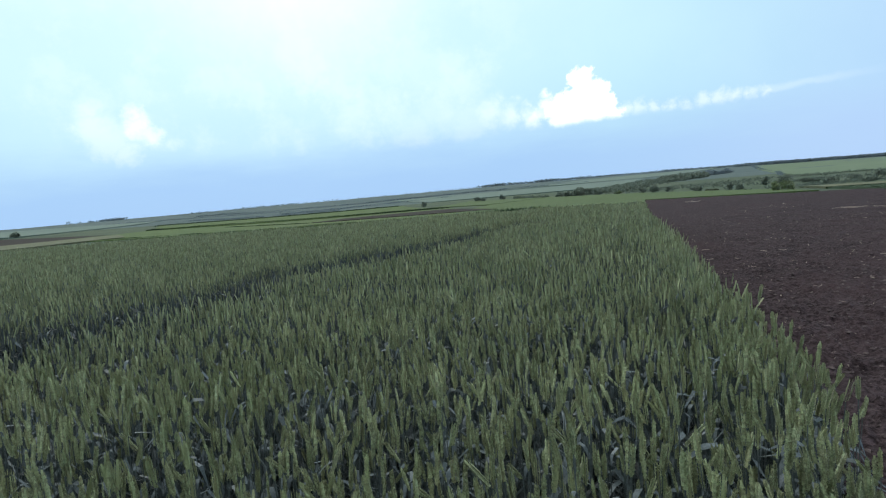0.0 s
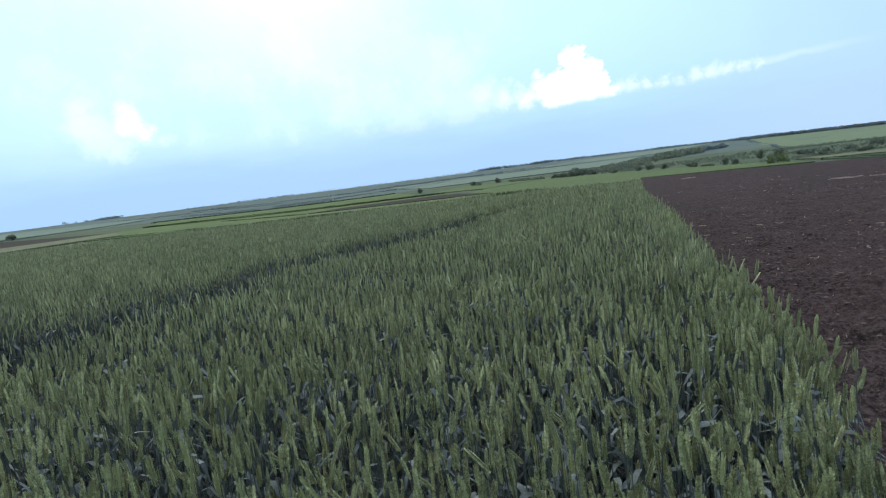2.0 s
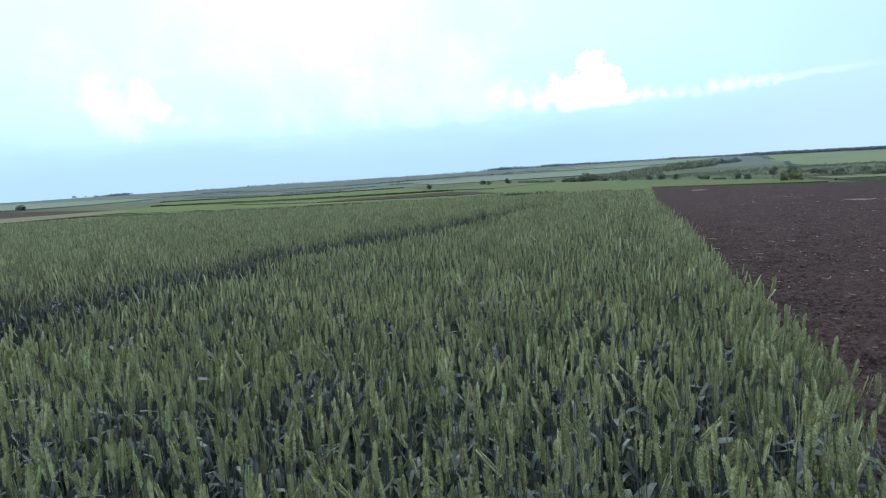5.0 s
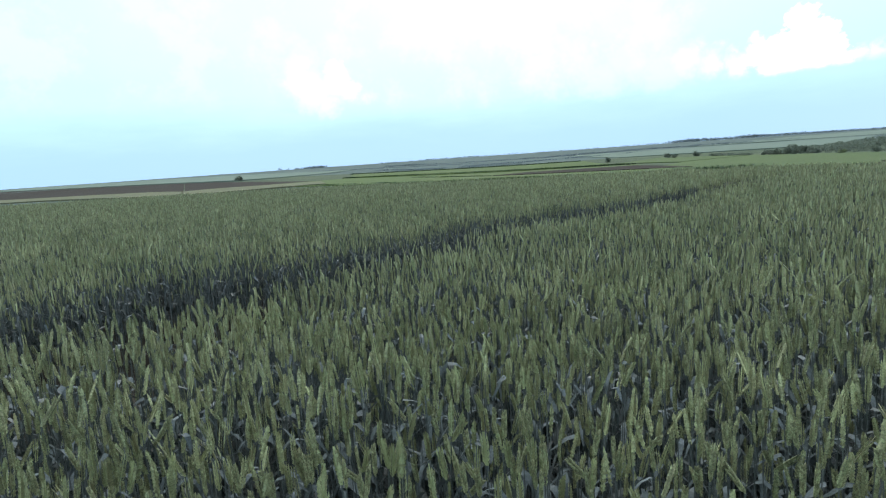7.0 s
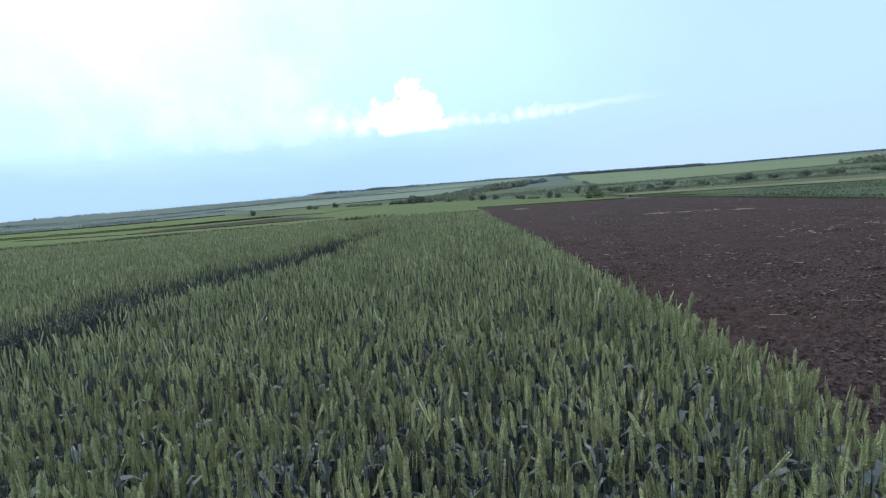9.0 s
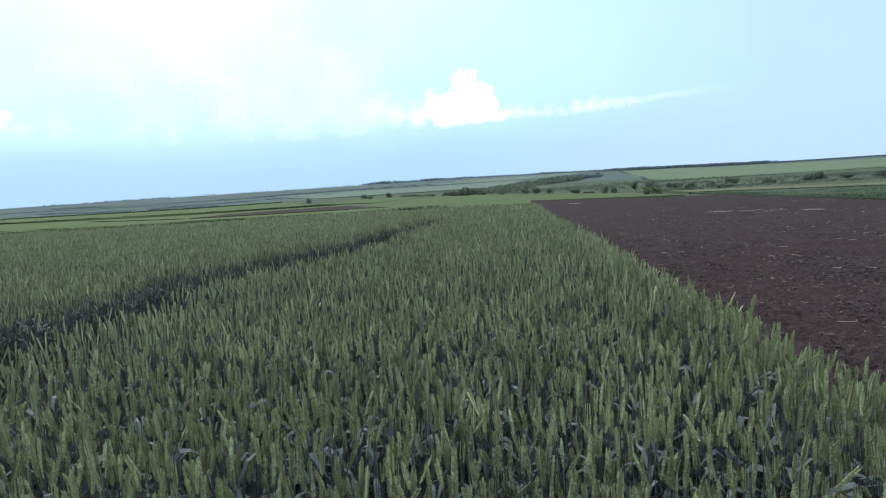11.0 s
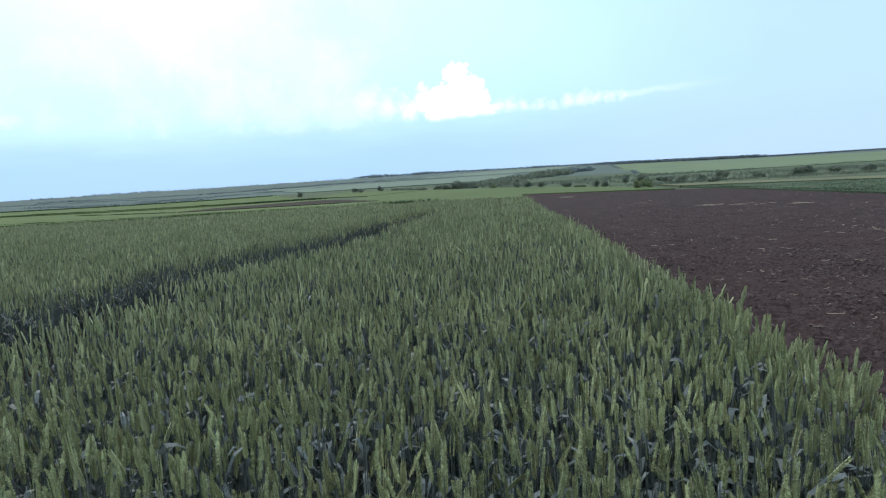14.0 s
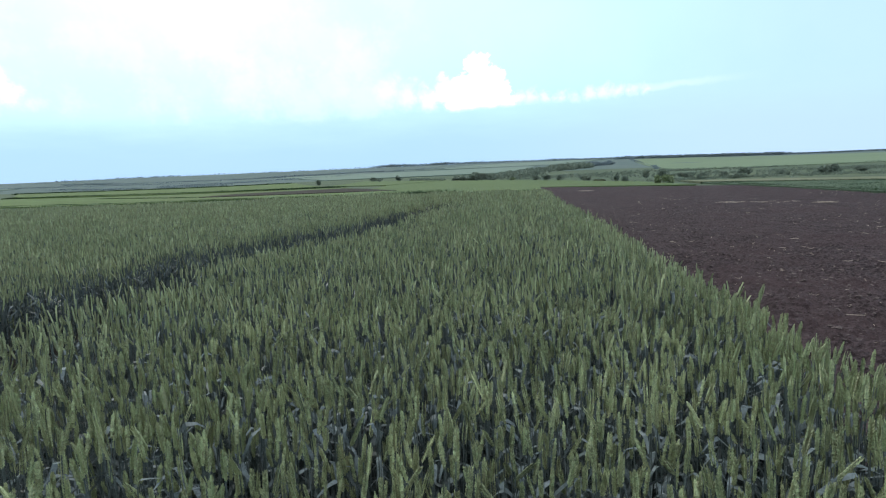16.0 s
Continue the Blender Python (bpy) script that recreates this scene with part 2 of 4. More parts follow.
# Far fields hazed by a paler, bluer base colour.
M_PALE_HAZE = material("pale_field_haze", (0.084, 0.12, 0.104), (0.109, 0.147, 0.126), 0.006, 0.08, 0.95, 0.3, 0.4, spec=0.1)
M_BUSH = material("bush_leaf", (0.095, 0.125, 0.105), (0.145, 0.18, 0.146), 0.5, 4.0, 0.7, 0.0, 0.01, 0.3, 0.5)
M_BUSHL = material("bush_leaf_light", (0.1, 0.138, 0.072), (0.15, 0.19, 0.1), 0.5, 4.0, 0.7, 0.0, 0.01, 0.3, 0.4)
# Paler and bluer than the nearer leaves: air haze is put into the colour.
M_WOOD_HAZE = material("far_wood_haze_leaf", (0.105, 0.142, 0.165), (0.138, 0.18, 0.205), 0.05, 0.6, 0.8, 0.0, 0.01, 0.12, 0.5)
M_SCRUB = material("scrub_leaf", (0.095, 0.125, 0.103), (0.14, 0.172, 0.138), 0.3, 2.0, 0.8, 0.0, 0.01, 0.22, 0.5)
M_PAINT = material("white_paint", (0.4, 0.4, 0.39), (0.55, 0.55, 0.54), 4.0, 40.0, 0.6, 0.1, 0.002)
M_BARK = material("bark", (0.05, 0.04, 0.03), (0.11, 0.09, 0.07), 5.0, 40.0, 0.9, 0.6, 0.01)


# ---- ground ----
CX, CY, EYE = 0.35, 0.7, 1.63
FAR_R = np.log([60, 100, 140, 200, 300, 500, 800, 1200, 1800, 2600, 4800])
FAR_E = np.array([-2.65, -2.0, -1.72, -1.5, -1.25, -0.95, -0.62, -0.3, -0.05, 0.0, -0.5])
RIGHT_E = np.array([-2.65, -2.0, -1.72, -1.5, -1.25, -0.95, -0.66, -0.42, -0.3, -0.25, -0.6])
LEFT_E = np.array([-1.75, -1.2, -0.98, -0.78, -0.58, -0.38, -0.2, -0.1, -0.02, 0.0, -0.5])


def smooth(x, lo, hi):
    q = np.clip((np.asarray(x, float) - lo) / (hi - lo), 0, 1)
    return q * q * (3 - 2 * q)


def lattice(i, j, seed):
    h = (i * 374761393 + j * 668265263 + seed * 1442695041) & 0xFFFFFFFF
    h = ((h ^ (h >> 13)) * 1274126177) & 0xFFFFFFFF
    return ((h ^ (h >> 16)) & 0xFFFF) / 65535.0


def grain(x, y, seed=0):
    """Smooth value noise from 0 to 1."""
    x, y = np.asarray(x, float), np.asarray(y, float)
    i, j = np.floor(x).astype(np.int64), np.floor(y).astype(np.int64)
    u, v = x - i, y - j
    u, v = u * u * (3 - 2 * u), v * v * (3 - 2 * v)
    return ((lattice(i, j, seed) * (1 - u) + lattice(i + 1, j, seed) * u) * (1 - v)
            + (lattice(i, j + 1, seed) * (1 - u) + lattice(i + 1, j + 1, seed) * u) * v)


def ground(x, y):
    """Height of the land: a gentle slope away from the path, a shallow valley, then low hills."""
    x, y = np.asarray(x, float), np.asarray(y, float)
    r = np.hypot(x - CX, y - CY) + 1e-6
    az = np.degrees(np.arctan2(x - CX, y - CY))
    to_left = smooth(-az, 22, 62)
    to_right = smooth(az, 13, 28)
    e = np.interp(np.log(r), FAR_R, FAR_E) * (1 - to_left - to_right)
    e = e + np.interp(np.log(r), FAR_R, LEFT_E) * to_left + np.interp(np.log(r), FAR_R, RIGHT_E) * to_right
    land = EYE + r * np.tan(np.radians(e))
    near = -0.02 * y
    k = smooth(r, 55, 105)
    return near * (1 - k) + land * k


def mesh_object(name, verts, faces, mats, index=None, shade=False, parent=None):
    """An object from arrays of vertices and triangles or quads, of any number."""
    me = bpy.data.meshes.new(name)
    verts, faces = np.asarray(verts, np.float32), np.asarray(faces, np.int32)
    n, k = faces.shape
    me.vertices.add(len(verts))
    me.vertices.foreach_set("co", verts.ravel())
    me.loops.add(n * k)
    me.loops.foreach_set("vertex_index", faces.ravel())
    me.polygons.add(n)
    me.polygons.foreach_set("loop_start", np.arange(0, n * k, k, dtype=np.int32))
    for m in mats:
        me.materials.append(m)
    if index is not None:
        me.polygons.foreach_set("material_index", np.asarray(index, np.int32))
    me.polygons.foreach_set("use_smooth", np.full(n, 1, bool) & shade)
    me.update(calc_edges=True)
    me.validate()
    ob = new(name, me)
    ob.parent = parent
    return ob


def grid_faces(rows, cols):
    a = np.arange(rows * cols).reshape(rows, cols)
    return np.stack([a[:-1, :-1], a[:-1, 1:], a[1:, 1:], a[1:, :-1]], -1).reshape(-1, 4)


def build_ground():
    radii = np.r_[0.02, np.geomspace(1.0, 4700, 150)]
    turns = np.radians(np.r_[np.arange(-180, -90, 6.0), np.arange(-90, 60, 1.0), np.arange(60, 181, 6.0)])
    rr, tt = np.meshgrid(radii, turns, indexing="ij")
    x, y = CX + rr * np.sin(tt), CY + rr * np.cos(tt)
    z = ground(x, y) + (grain(x * 0.02, y * 0.02) - 0.5) * np.clip(rr - 150, 0, 900) * 0.0012
    ob = mesh_object("ground", np.stack([x, y, z], -1).reshape(-1, 3), grid_faces(*rr.shape)[:, ::-1], [M_EARTH, M_MEADOW_HAZE, M_VALLEY], shade=True)
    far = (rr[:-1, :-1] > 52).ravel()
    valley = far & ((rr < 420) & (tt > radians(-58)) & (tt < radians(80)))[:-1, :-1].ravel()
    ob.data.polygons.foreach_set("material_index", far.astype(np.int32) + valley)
    tagged(ob, "gently sloping earth of open farmland with low hills beyond", "ground", kind="structure")


build_ground()


def field(name, corners, height, mat, label, rows=10, cols=30, rough=0.0):
    """A crop or a bare plot: a sheet with sides, laid over the land between four corners (near side first, left to right, then far side right to left)."""
    (a, b, c, d) = [np.array(p, float) for p in corners]
    u, v = np.meshgrid(np.linspace(0, 1, cols), np.linspace(0, 1, rows))
    u, v = u[..., None], v[..., None]
    p = (a * (1 - u) + b * u) * (1 - v) + (d * (1 - u) + c * u) * v
    x, y = p[..., 0], p[..., 1]
    z = ground(x, y) + height * (1 + rough * (grain(x * 0.6, y * 0.6, 5) - 0.5))
    z[[0, -1], :] -= 0.0
    top = np.stack([x, y, z], -1).reshape(-1, 3)
    n = rows * cols
    ids = np.arange(n).reshape(rows, cols)
    ring = np.r_[ids[0], ids[1:, -1], ids[-1, -2::-1], ids[-2:0:-1, 0]]
    low = top[ring].copy()
    low[:, 2] = ground(low[:, 0], low[:, 1]) - 0.3
    k = np.arange(len(ring))
    sides = np.stack([ring, n + k, n + (k + 1) % len(ring), np.roll(ring, -1)], -1)
    ob = mesh_object(name, np.r_[top, low], np.r_[grid_faces(rows, cols), sides], [mat])
    tagged(ob, label, "field", kind="structure")
    return ob


# ---- fields ----
def build_fields():
    field("crop_field_1", [(-13.5, 39.5), (3.3, 30.6), (6, 68), (-21, 130)], 0.15, M_CROP, "flat light green young cereal crop beyond the wheat")
    field("crop_field_2", [(-21, 130), (6, 68), (10, 116), (-13, 202)], 0.15, M_CROP, "flat light green young cereal crop beyond the wheat")
    field("crop_field_3", [(5.5, 68.5), (18, 54), (19, 78), (9.3, 116)], 0.13, M_CROP, "light green crop at the end of the ploughed strip")
    field("crop_field_4", [(18, 22), (34, 2), (44, 22), (20.5, 60)], 0.15, M_GREENS, "dark green crop beside the ploughed soil")
    field("crop_field_7", [(-46, 175), (-21.5, 131), (-13.5, 203), (-60, 300)], 0.2, M_CROP, "flat light green young crop near the valley")
    field("grass_strip_1", [(20.6, 60.3), (44.3, 22), (51, 27), (22.0, 71)], 0.2, M_DRY, "strip of dry pale grass below the bushes")
    field("grass_strip_2", [(-120, 43), (-62, 45), (-76, 56), (-206, 74)], 0.2, M_DRY, "thin pale strip of dry stubble")
    field("grass_strip_3", [(-62, 45.3), (-66, 75), (-93, 103.5), (-76, 56.2)], 0.2, M_DRY, "thin pale strip of dry stubble")
    field("soil_field_1", [(-300, 62), (-76.2, 56.2), (-339, 248), (-1229, 437)], 0.1, M_BROWN, "bare dark brown ploughed field", 24, 40)
    field("soil_field_3", [(-76.4, 56.6), (-93.4, 104.2), (-100, 114), (-339.4, 248.6)], 0.1, M_BROWN, "bare dark brown ploughed field", 24, 20)
    field("crop_field_5", [(-80, 66), (-12, 70), (-31, 134), (-125, 150)], 0.12, M_BRIGHT, "bright green strip of young crop")
    field("soil_field_2", [(-43, 89), (-11.5, 79), (-27, 115), (-45, 107)], 0.2, M_BROWN, "small bare brown plot between green crops")
    field("crop_field_6", [(-126, 153), (-36, 139), (-110, 345), (-228, 281)], 0.3, M_BRIGHT, "bright green strip of young crop")
    field("ploughed_soil_2", [(0.95, -9), (36, -9), (33, 4.6), (1.65, 2.6)], 0.03, M_SOIL, "dark brown bare ploughed soil")
    field("far_field_1", [(-900, 362), (-232, 197), (-500, 620), (-1500, 700)], 0.6, M_PALE_HAZE, "pale green far field under the skyline")
    field("far_field_2", [(-110, 420), (10, 420), (70, 880), (-280, 830)], 0.6, M_PALE_HAZE, "pale green far field on the rising slope")
    field("far_field_3", [(-150, 960), (120, 980), (330, 1650), (-20, 1420)], 0.8, M_PALE_HAZE, "pale green far field on the rising slope")
    field("hill_field", [(72, 229), (230, 284), (700, 560), (300, 1290)], 0.25, M_HILL, "wide pale green field on the hillside", 30, 40)


build_fields()


def tufts(name, corners, count, high, blade, mat, label, seed, fade=0.0):
    """A standing crop or a verge: upright bent blades strewn between four corners. fade thins it towards the ends."""
    rng = np.random.default_rng(seed)
    (a, b, c, d) = [np.array(p, float) for p in corners]
    u, v = rng.random((2, count, 1))
    if fade:
        keep = rng.random((count, 1)) < np.minimum(1, 4 * np.minimum(u, 1 - u) / fade + 0.08)
        u, v = u[keep][:, None], v[keep][:, None]
    p = (a * (1 - u) + b * u) * (1 - v) + (d * (1 - u) + c * u) * v
    n = len(p)
    x, y = p[:, 0], p[:, 1]
    tall = high * rng.uniform(0.65, 1.15, n) * (0.8 + 0.4 * grain(x * 0.35, y * 0.35, seed))
    z = ground(x, y) - 0.02
    turn, way = rng.uniform(0, 6.28, (2, n))
    w = blade * rng.uniform(0.6, 1.3, n)
    ox, oy = np.cos(turn) * w, np.sin(turn) * w
    bx, by = np.cos(way) * tall * 0.25, np.sin(way) * tall * 0.25
    v = np.stack([np.stack([x - ox, y - oy, z], -1), np.stack([x + ox, y + oy, z], -1),
                  np.stack([x + ox * 0.7 + bx * 0.4, y + oy * 0.7 + by * 0.4, z + tall * 0.7], -1), np.stack([x + bx, y + by, z + tall], -1),
                  np.stack([x - ox * 0.7 + bx * 0.4, y - oy * 0.7 + by * 0.4, z + tall * 0.7], -1)], 1)
    tagged(mesh_object(name, v.reshape(-1, 3), np.arange(n * 5).reshape(-1, 5), [mat]), label, "crop", kind="stuff")


def build_verges():
    rank, weeds = "narrow dark green strip of taller crop", "narrow dark row of blades drawn as the shade line at the end of the wheat"
    tufts("standing_crop", [(18, 22), (33, 2.5), (43, 22), (20.5, 59)], 40000, 0.22, 0.03, M_GREENS, "dark green knee-high crop beside the ploughed soil", 61)
    tufts("crop_edge", [(-78, 66), (-57, 70.5), (-57, 71.8), (-78, 67.5)], 1500, 0.2, 0.1, M_DARKCROP, rank, 62)
    tufts("crop_edge", [(-57, 70.5), (-22, 70), (-22, 70.6), (-57, 71.8)], 2600, 0.2, 0.1, M_DARKCROP, rank, 71, 0.6)
    tufts("crop_edge", [(-127, 151), (-95, 156), (-95, 160), (-127, 155)], 2600, 0.5, 0.18, M_DARKCROP, rank, 63)
    tufts("crop_edge", [(-95, 156), (-31, 134), (-32, 138), (-95, 160)], 4000, 0.5, 0.16, M_DARKCROP, rank, 72, 0.5)
    tufts("crop_edge", [(-232, 279), (-110, 342), (-112, 352), (-236, 290)], 5200, 0.8, 0.32, M_DARKCROP, rank, 64, 0.5)
    tufts("crop_edge", [(-76, 114), (-43, 88.2), (-43.5, 89.4), (-77, 116)], 1600, 0.25, 0.12, M_DARKCROP, rank, 65, 0.8)
    # Dark rows added as weeds to draw the shade line behind the wheat.
    tufts("weed_shade_edge", [(-8.5, 33.9), (-1.5, 31.4), (-1.45, 31.7), (-8.5, 34.2)], 4200, 0.87, 0.025, M_DARKCROP, weeds, 66, 0.4)
    tufts("weed_shade_edge", [(-1.5, 31.4), (2.9, 29.9), (2.95, 30.2), (-1.45, 31.7)], 3600, 0.87, 0.025, M_DARKCROP, weeds, 67)
    tufts("dry_grass_patch", [(16.4, 93), (17.9, 93), (17.9, 95), (16.4, 95)], 300, 0.3, 0.06, M_DRY, "small patch of tall dry grass among the bushes", 73)
    # Crop rim in a darker material: its shadowed face is put into the colour.
    tufts("crop_edge", [(18.0, 23), (20.5, 58), (21.3, 58), (19.1, 23)], 3000, 0.2, 0.03, M_DARKCROP, "rim of the crop beside the ploughed soil, darkened as its shaded face", 74)
    # Dark tufts added to stand in for the furrow line above the crop.
    tufts("crop_edge", [(20.3, 59.8), (43.6, 21.8), (44.4, 22.3), (20.8, 60.8)], 4000, 0.22, 0.05, M_DARKCROP, "dark furrow line between the crop and the dry grass, drawn with tufts", 75)
    tufts("weed_shade_edge", [(20.8, 60.5), (44.5, 22.5), (55, 30), (22.2, 75)], 7000, 0.16, 0.05, M_DRY, "dry pale grass standing below the bushes", 68)
    tufts("weed_shade_edge", [(6.2, 68.2), (17.8, 54.2), (18, 55), (6.4, 69)], 1300, 0.14, 0.05, M_DARKCROP, "dark ragged weeds at the end of the ploughed soil", 69)


build_verges()


# ---- ploughed strip ----
def edge_x(y):
    """The wheat's edge along the ploughed strip."""
    return 1.87 + 0.0465 * (y - 7.9) + 0.0006 * np.maximum(0, y - 14) ** 2 - 0.05 * np.maximum(0, 3 - y)


def keep_faces(verts, faces, mask):
    faces = faces[mask]
    used, inverse = np.unique(faces, return_inverse=True)
    return verts[used], inverse.reshape(faces.shape)


def soil_relief(x, y):
    r = np.hypot(x, y)
    big = (grain(x * 1.3, y * 1.3, 3) - 0.5) * 0.05
    mid = (grain(x * 5.5, y * 5.5, 4) - 0.5) * 0.06 * np.clip(1.5 - r / 30, 0.3, 1)
    small = (np.abs(grain(x * 13, y * 13, 6) - 0.5) + 0.6 * np.abs(grain(x * 27, y * 27, 8) - 0.5)) * 0.1 * np.clip(1.4 - r / 22, 0, 1)
    return big + mid + small


def build_soil():
    radii = np.geomspace(1.2, 76, 440)
    turns = np.radians(np.arange(-2, 84, 0.23))
    rr, tt = np.meshgrid(radii, turns, indexing="ij")
    x, y = CX + rr * np.sin(tt), CY + rr * np.cos(tt)
    z = ground(x, y) + 0.07 + soil_relief(x, y)
    verts = np.stack([x, y, z], -1).reshape(-1, 3)
    faces = grid_faces(*rr.shape)[:, ::-1]
    mid = verts[faces].mean(1)
    far = np.interp(mid[:, 0], [4, 6, 20, 40], [70, 68, 49, 20])
    side = np.interp(mid[:, 1], [2, 25, 50], [32, 18, 20])
    ok = (mid[:, 0] > edge_x(mid[:, 1]) - 0.35) & (mid[:, 1] < far) & (mid[:, 0] < side)
    ob = mesh_object("ploughed_soil", *keep_faces(verts, faces, ok), [M_SOIL], shade=True)
    tagged(ob, "dark brown bare ploughed soil with a crumbly surface", "soil", kind="structure")


build_soil()

BALL = None


def ball():
    global BALL
    if BALL is None:
        v = np.array([(1, 0, 0), (0, 1, 0), (-1, 0, 0), (0, -1, 0), (0, 0, 1), (0, 0, -1)], float)
        f = [(k, (k + 1) % 4, 4) for k in range(4)] + [((k + 1) % 4, k, 5) for k in range(4)]
        BALL = (v, np.array(f))
    return BALL


def lumps(rng, centres, sizes, squash=0.7, jitter=0.25):
    """Many uneven lumps as one set of vertices and triangles."""
    bv, bf = ball()
    n = len(centres)
    v = bv[None] * (1 + rng.uniform(-jitter, jitter, (n, len(bv), 1))) * np.asarray(sizes)[:, None, None]
    v[..., 2] *= squash
    v += np.asarray(centres)[:, None]
    f = bf[None] + (np.arange(n) * len(bv))[:, None, None]
    return v.reshape(-1, 3), f.reshape(-1, 3)


def build_clods():
    rng = np.random.default_rng(11)
    n = 14000
    y = 2.0 + 22 * rng.random(n) ** 1.5
    x = edge_x(y) + 0.15 + (0.5 * y + 3) * rng.random(n)
    s = 0.005 + 0.024 * rng.random(n) ** 4 + 0.0007 * y
    z = ground(x, y) + 0.07 + soil_relief(x, y) + s * 0.1
    v, f = lumps(rng, np.stack([x, y, z], -1), s, 0.5, 0.4)
    tagged(mesh_object("soil_clods", v, f, [M_CLOD]), "loose crumbs and clods of dark brown soil", "soil clods", kind="stuff")


build_clods()


def straw_mesh(rng, x, y, length, name, label, stout=0.0):
    n = len(x)
    z = ground(x, y) + 0.085 + soil_relief(x, y) + 0.012
    turn, bend = rng.uniform(0, math.pi, n), rng.uniform(-0.5, 0.5, n)
    s = np.array([-1, -0.3, 0.4, 1])[None]
    px = x[:, None] + length[:, None] * 0.5 * (s * np.cos(turn)[:, None] - s * s * bend[:, None] * np.sin(turn)[:, None])
    py = y[:, None] + length[:, None] * 0.5 * (s * np.sin(turn)[:, None] + s * s * bend[:, None] * np.cos(turn)[:, None])
    pz = z[:, None] + np.abs(s) * rng.uniform(-0.01, 0.035, n)[:, None]
    w = (0.0014 + stout + 0.00014 * y)[:, None]
    up = np.stack([px, py, pz + w], -1)
    side = np.stack([px - w * np.sin(turn)[:, None], py + w * np.cos(turn)[:, None], pz - 0.3 * w], -1)
    other = np.stack([px + w * np.sin(turn)[:, None], py - w * np.cos(turn)[:, None], pz - 0.3 * w], -1)
    v = np.stack([up, side, other], 2)           # n, 4, 3, 3
    ids = np.arange(n * 12).reshape(n, 4, 3)
    nxt = np.roll(ids, -1, 2)
    f = np.stack([ids[:, :-1], nxt[:, :-1], nxt[:, 1:], ids[:, 1:]], -1).reshape(-1, 4)
    tagged(mesh_object(name, v.reshape(-1, 3), f, [M_STRAW]), label, "straw", kind="stuff")


def build_straw():
    rng = np.random.default_rng(12)
    n = 850
    y = 3.5 + 31 * rng.random(n)
    x = edge_x(y) + 0.25 + (0.45 * y + 3) * rng.random(n)
    clump = grain(x * 0.7, y * 0.35, 9) > 0.42
    x, y = x[clump], y[clump]
    straw_mesh(rng, x, y, 0.015 + 0.08 * rng.random(len(x)) ** 3 + 0.001 * y, "straw_litter", "pale bits of old straw scattered on the soil")
    n = 75
    y = 4.5 + 13 * rng.random(n)
    x = edge_x(y) + 0.4 + (0.4 * y + 2.5) * rng.random(n)
    straw_mesh(rng, x, y, rng.uniform(0.06, 0.16, n), "straw_litter", "longer bent straws lying on the soil", 0.0018)
    for cx, cy, wide, deep, count in ((10.4, 27.0, 0.4, 0.25, 50), (11.3, 26.5, 0.4, 0.12, 10), (12.2, 25.8, 0.4, 0.12, 9), (13.1, 24.9, 0.25, 0.25, 48), (7.9, 50.0, 0.7, 0.8, 45), (11.1, 15.0, 0.3, 0.25, 22), (11.5, 14.8, 0.3, 0.2, 26), (11.9, 14.6, 0.3, 0.15, 16), (9.3, 14.6, 0.5, 0.15, 12)):
        px, py = cx + wide * rng.normal(size=count) * 0.6, cy + deep * rng.normal(size=count) * 0.6
        straw_mesh(rng, px, py, rng.uniform(0.1, 0.3, count) * min(1.0, cy / 26), "straw_heap", "low heap of pale straw left on the ploughed soil")


build_straw()


# ---- wheat ----
def tram_x(y):
    """The near side of the wheel track through the wheat, which runs with two jogs."""
    return np.interp(y, [0, 2, 3.2, 4, 5, 6.9, 8.2, 9.4, 12, 15.7, 19, 21.6, 25, 32], [-3.15, -3.0, -2.62, -2.7, -2.57, -2.64, -2.4, -1.65, -1.4, -1.22, -0.5, -0.15, 0.9, 3.4])


def border_y(x):
    """The far end of the wheat."""
    return np.interp(x, [-62, -53, -46, -40, -28, -21, -15, -8, -5, -1.5, 0.5, 2.9], [14, 19.5, 24.5, 29.5, 33, 33, 31, 33.5, 32.3, 31, 31, 29.5])


def track_width(y):
    wide = np.interp(y, [0, 3, 5, 6, 7, 9.4, 12, 15, 19, 22, 26, 30], [1.8, 1.75, 1.55, 1.3, 1.2, 1.6, 1.4, 1.1, 1.5, 1.2, 0.9, 0.5])
    return wide + 0.25 * (grain(y * 0.9, y * 0 + 3.3, 21) - 0.5)


def standing(x, y, side):
    """Whether wheat stands there, on the near (0) or the far (1) side of the wheel track."""
    shift = (grain(x * 3, y * 3, 31) - 0.5) * 0.22
    if side == 0:
        ok = (x < edge_x(y) + shift * 0.7) & (x > tram_x(y) + shift)
    else:
        ok = x < tram_x(y) - track_width(y) + shift
    return ok & (y < border_y(x) + shift * 3)


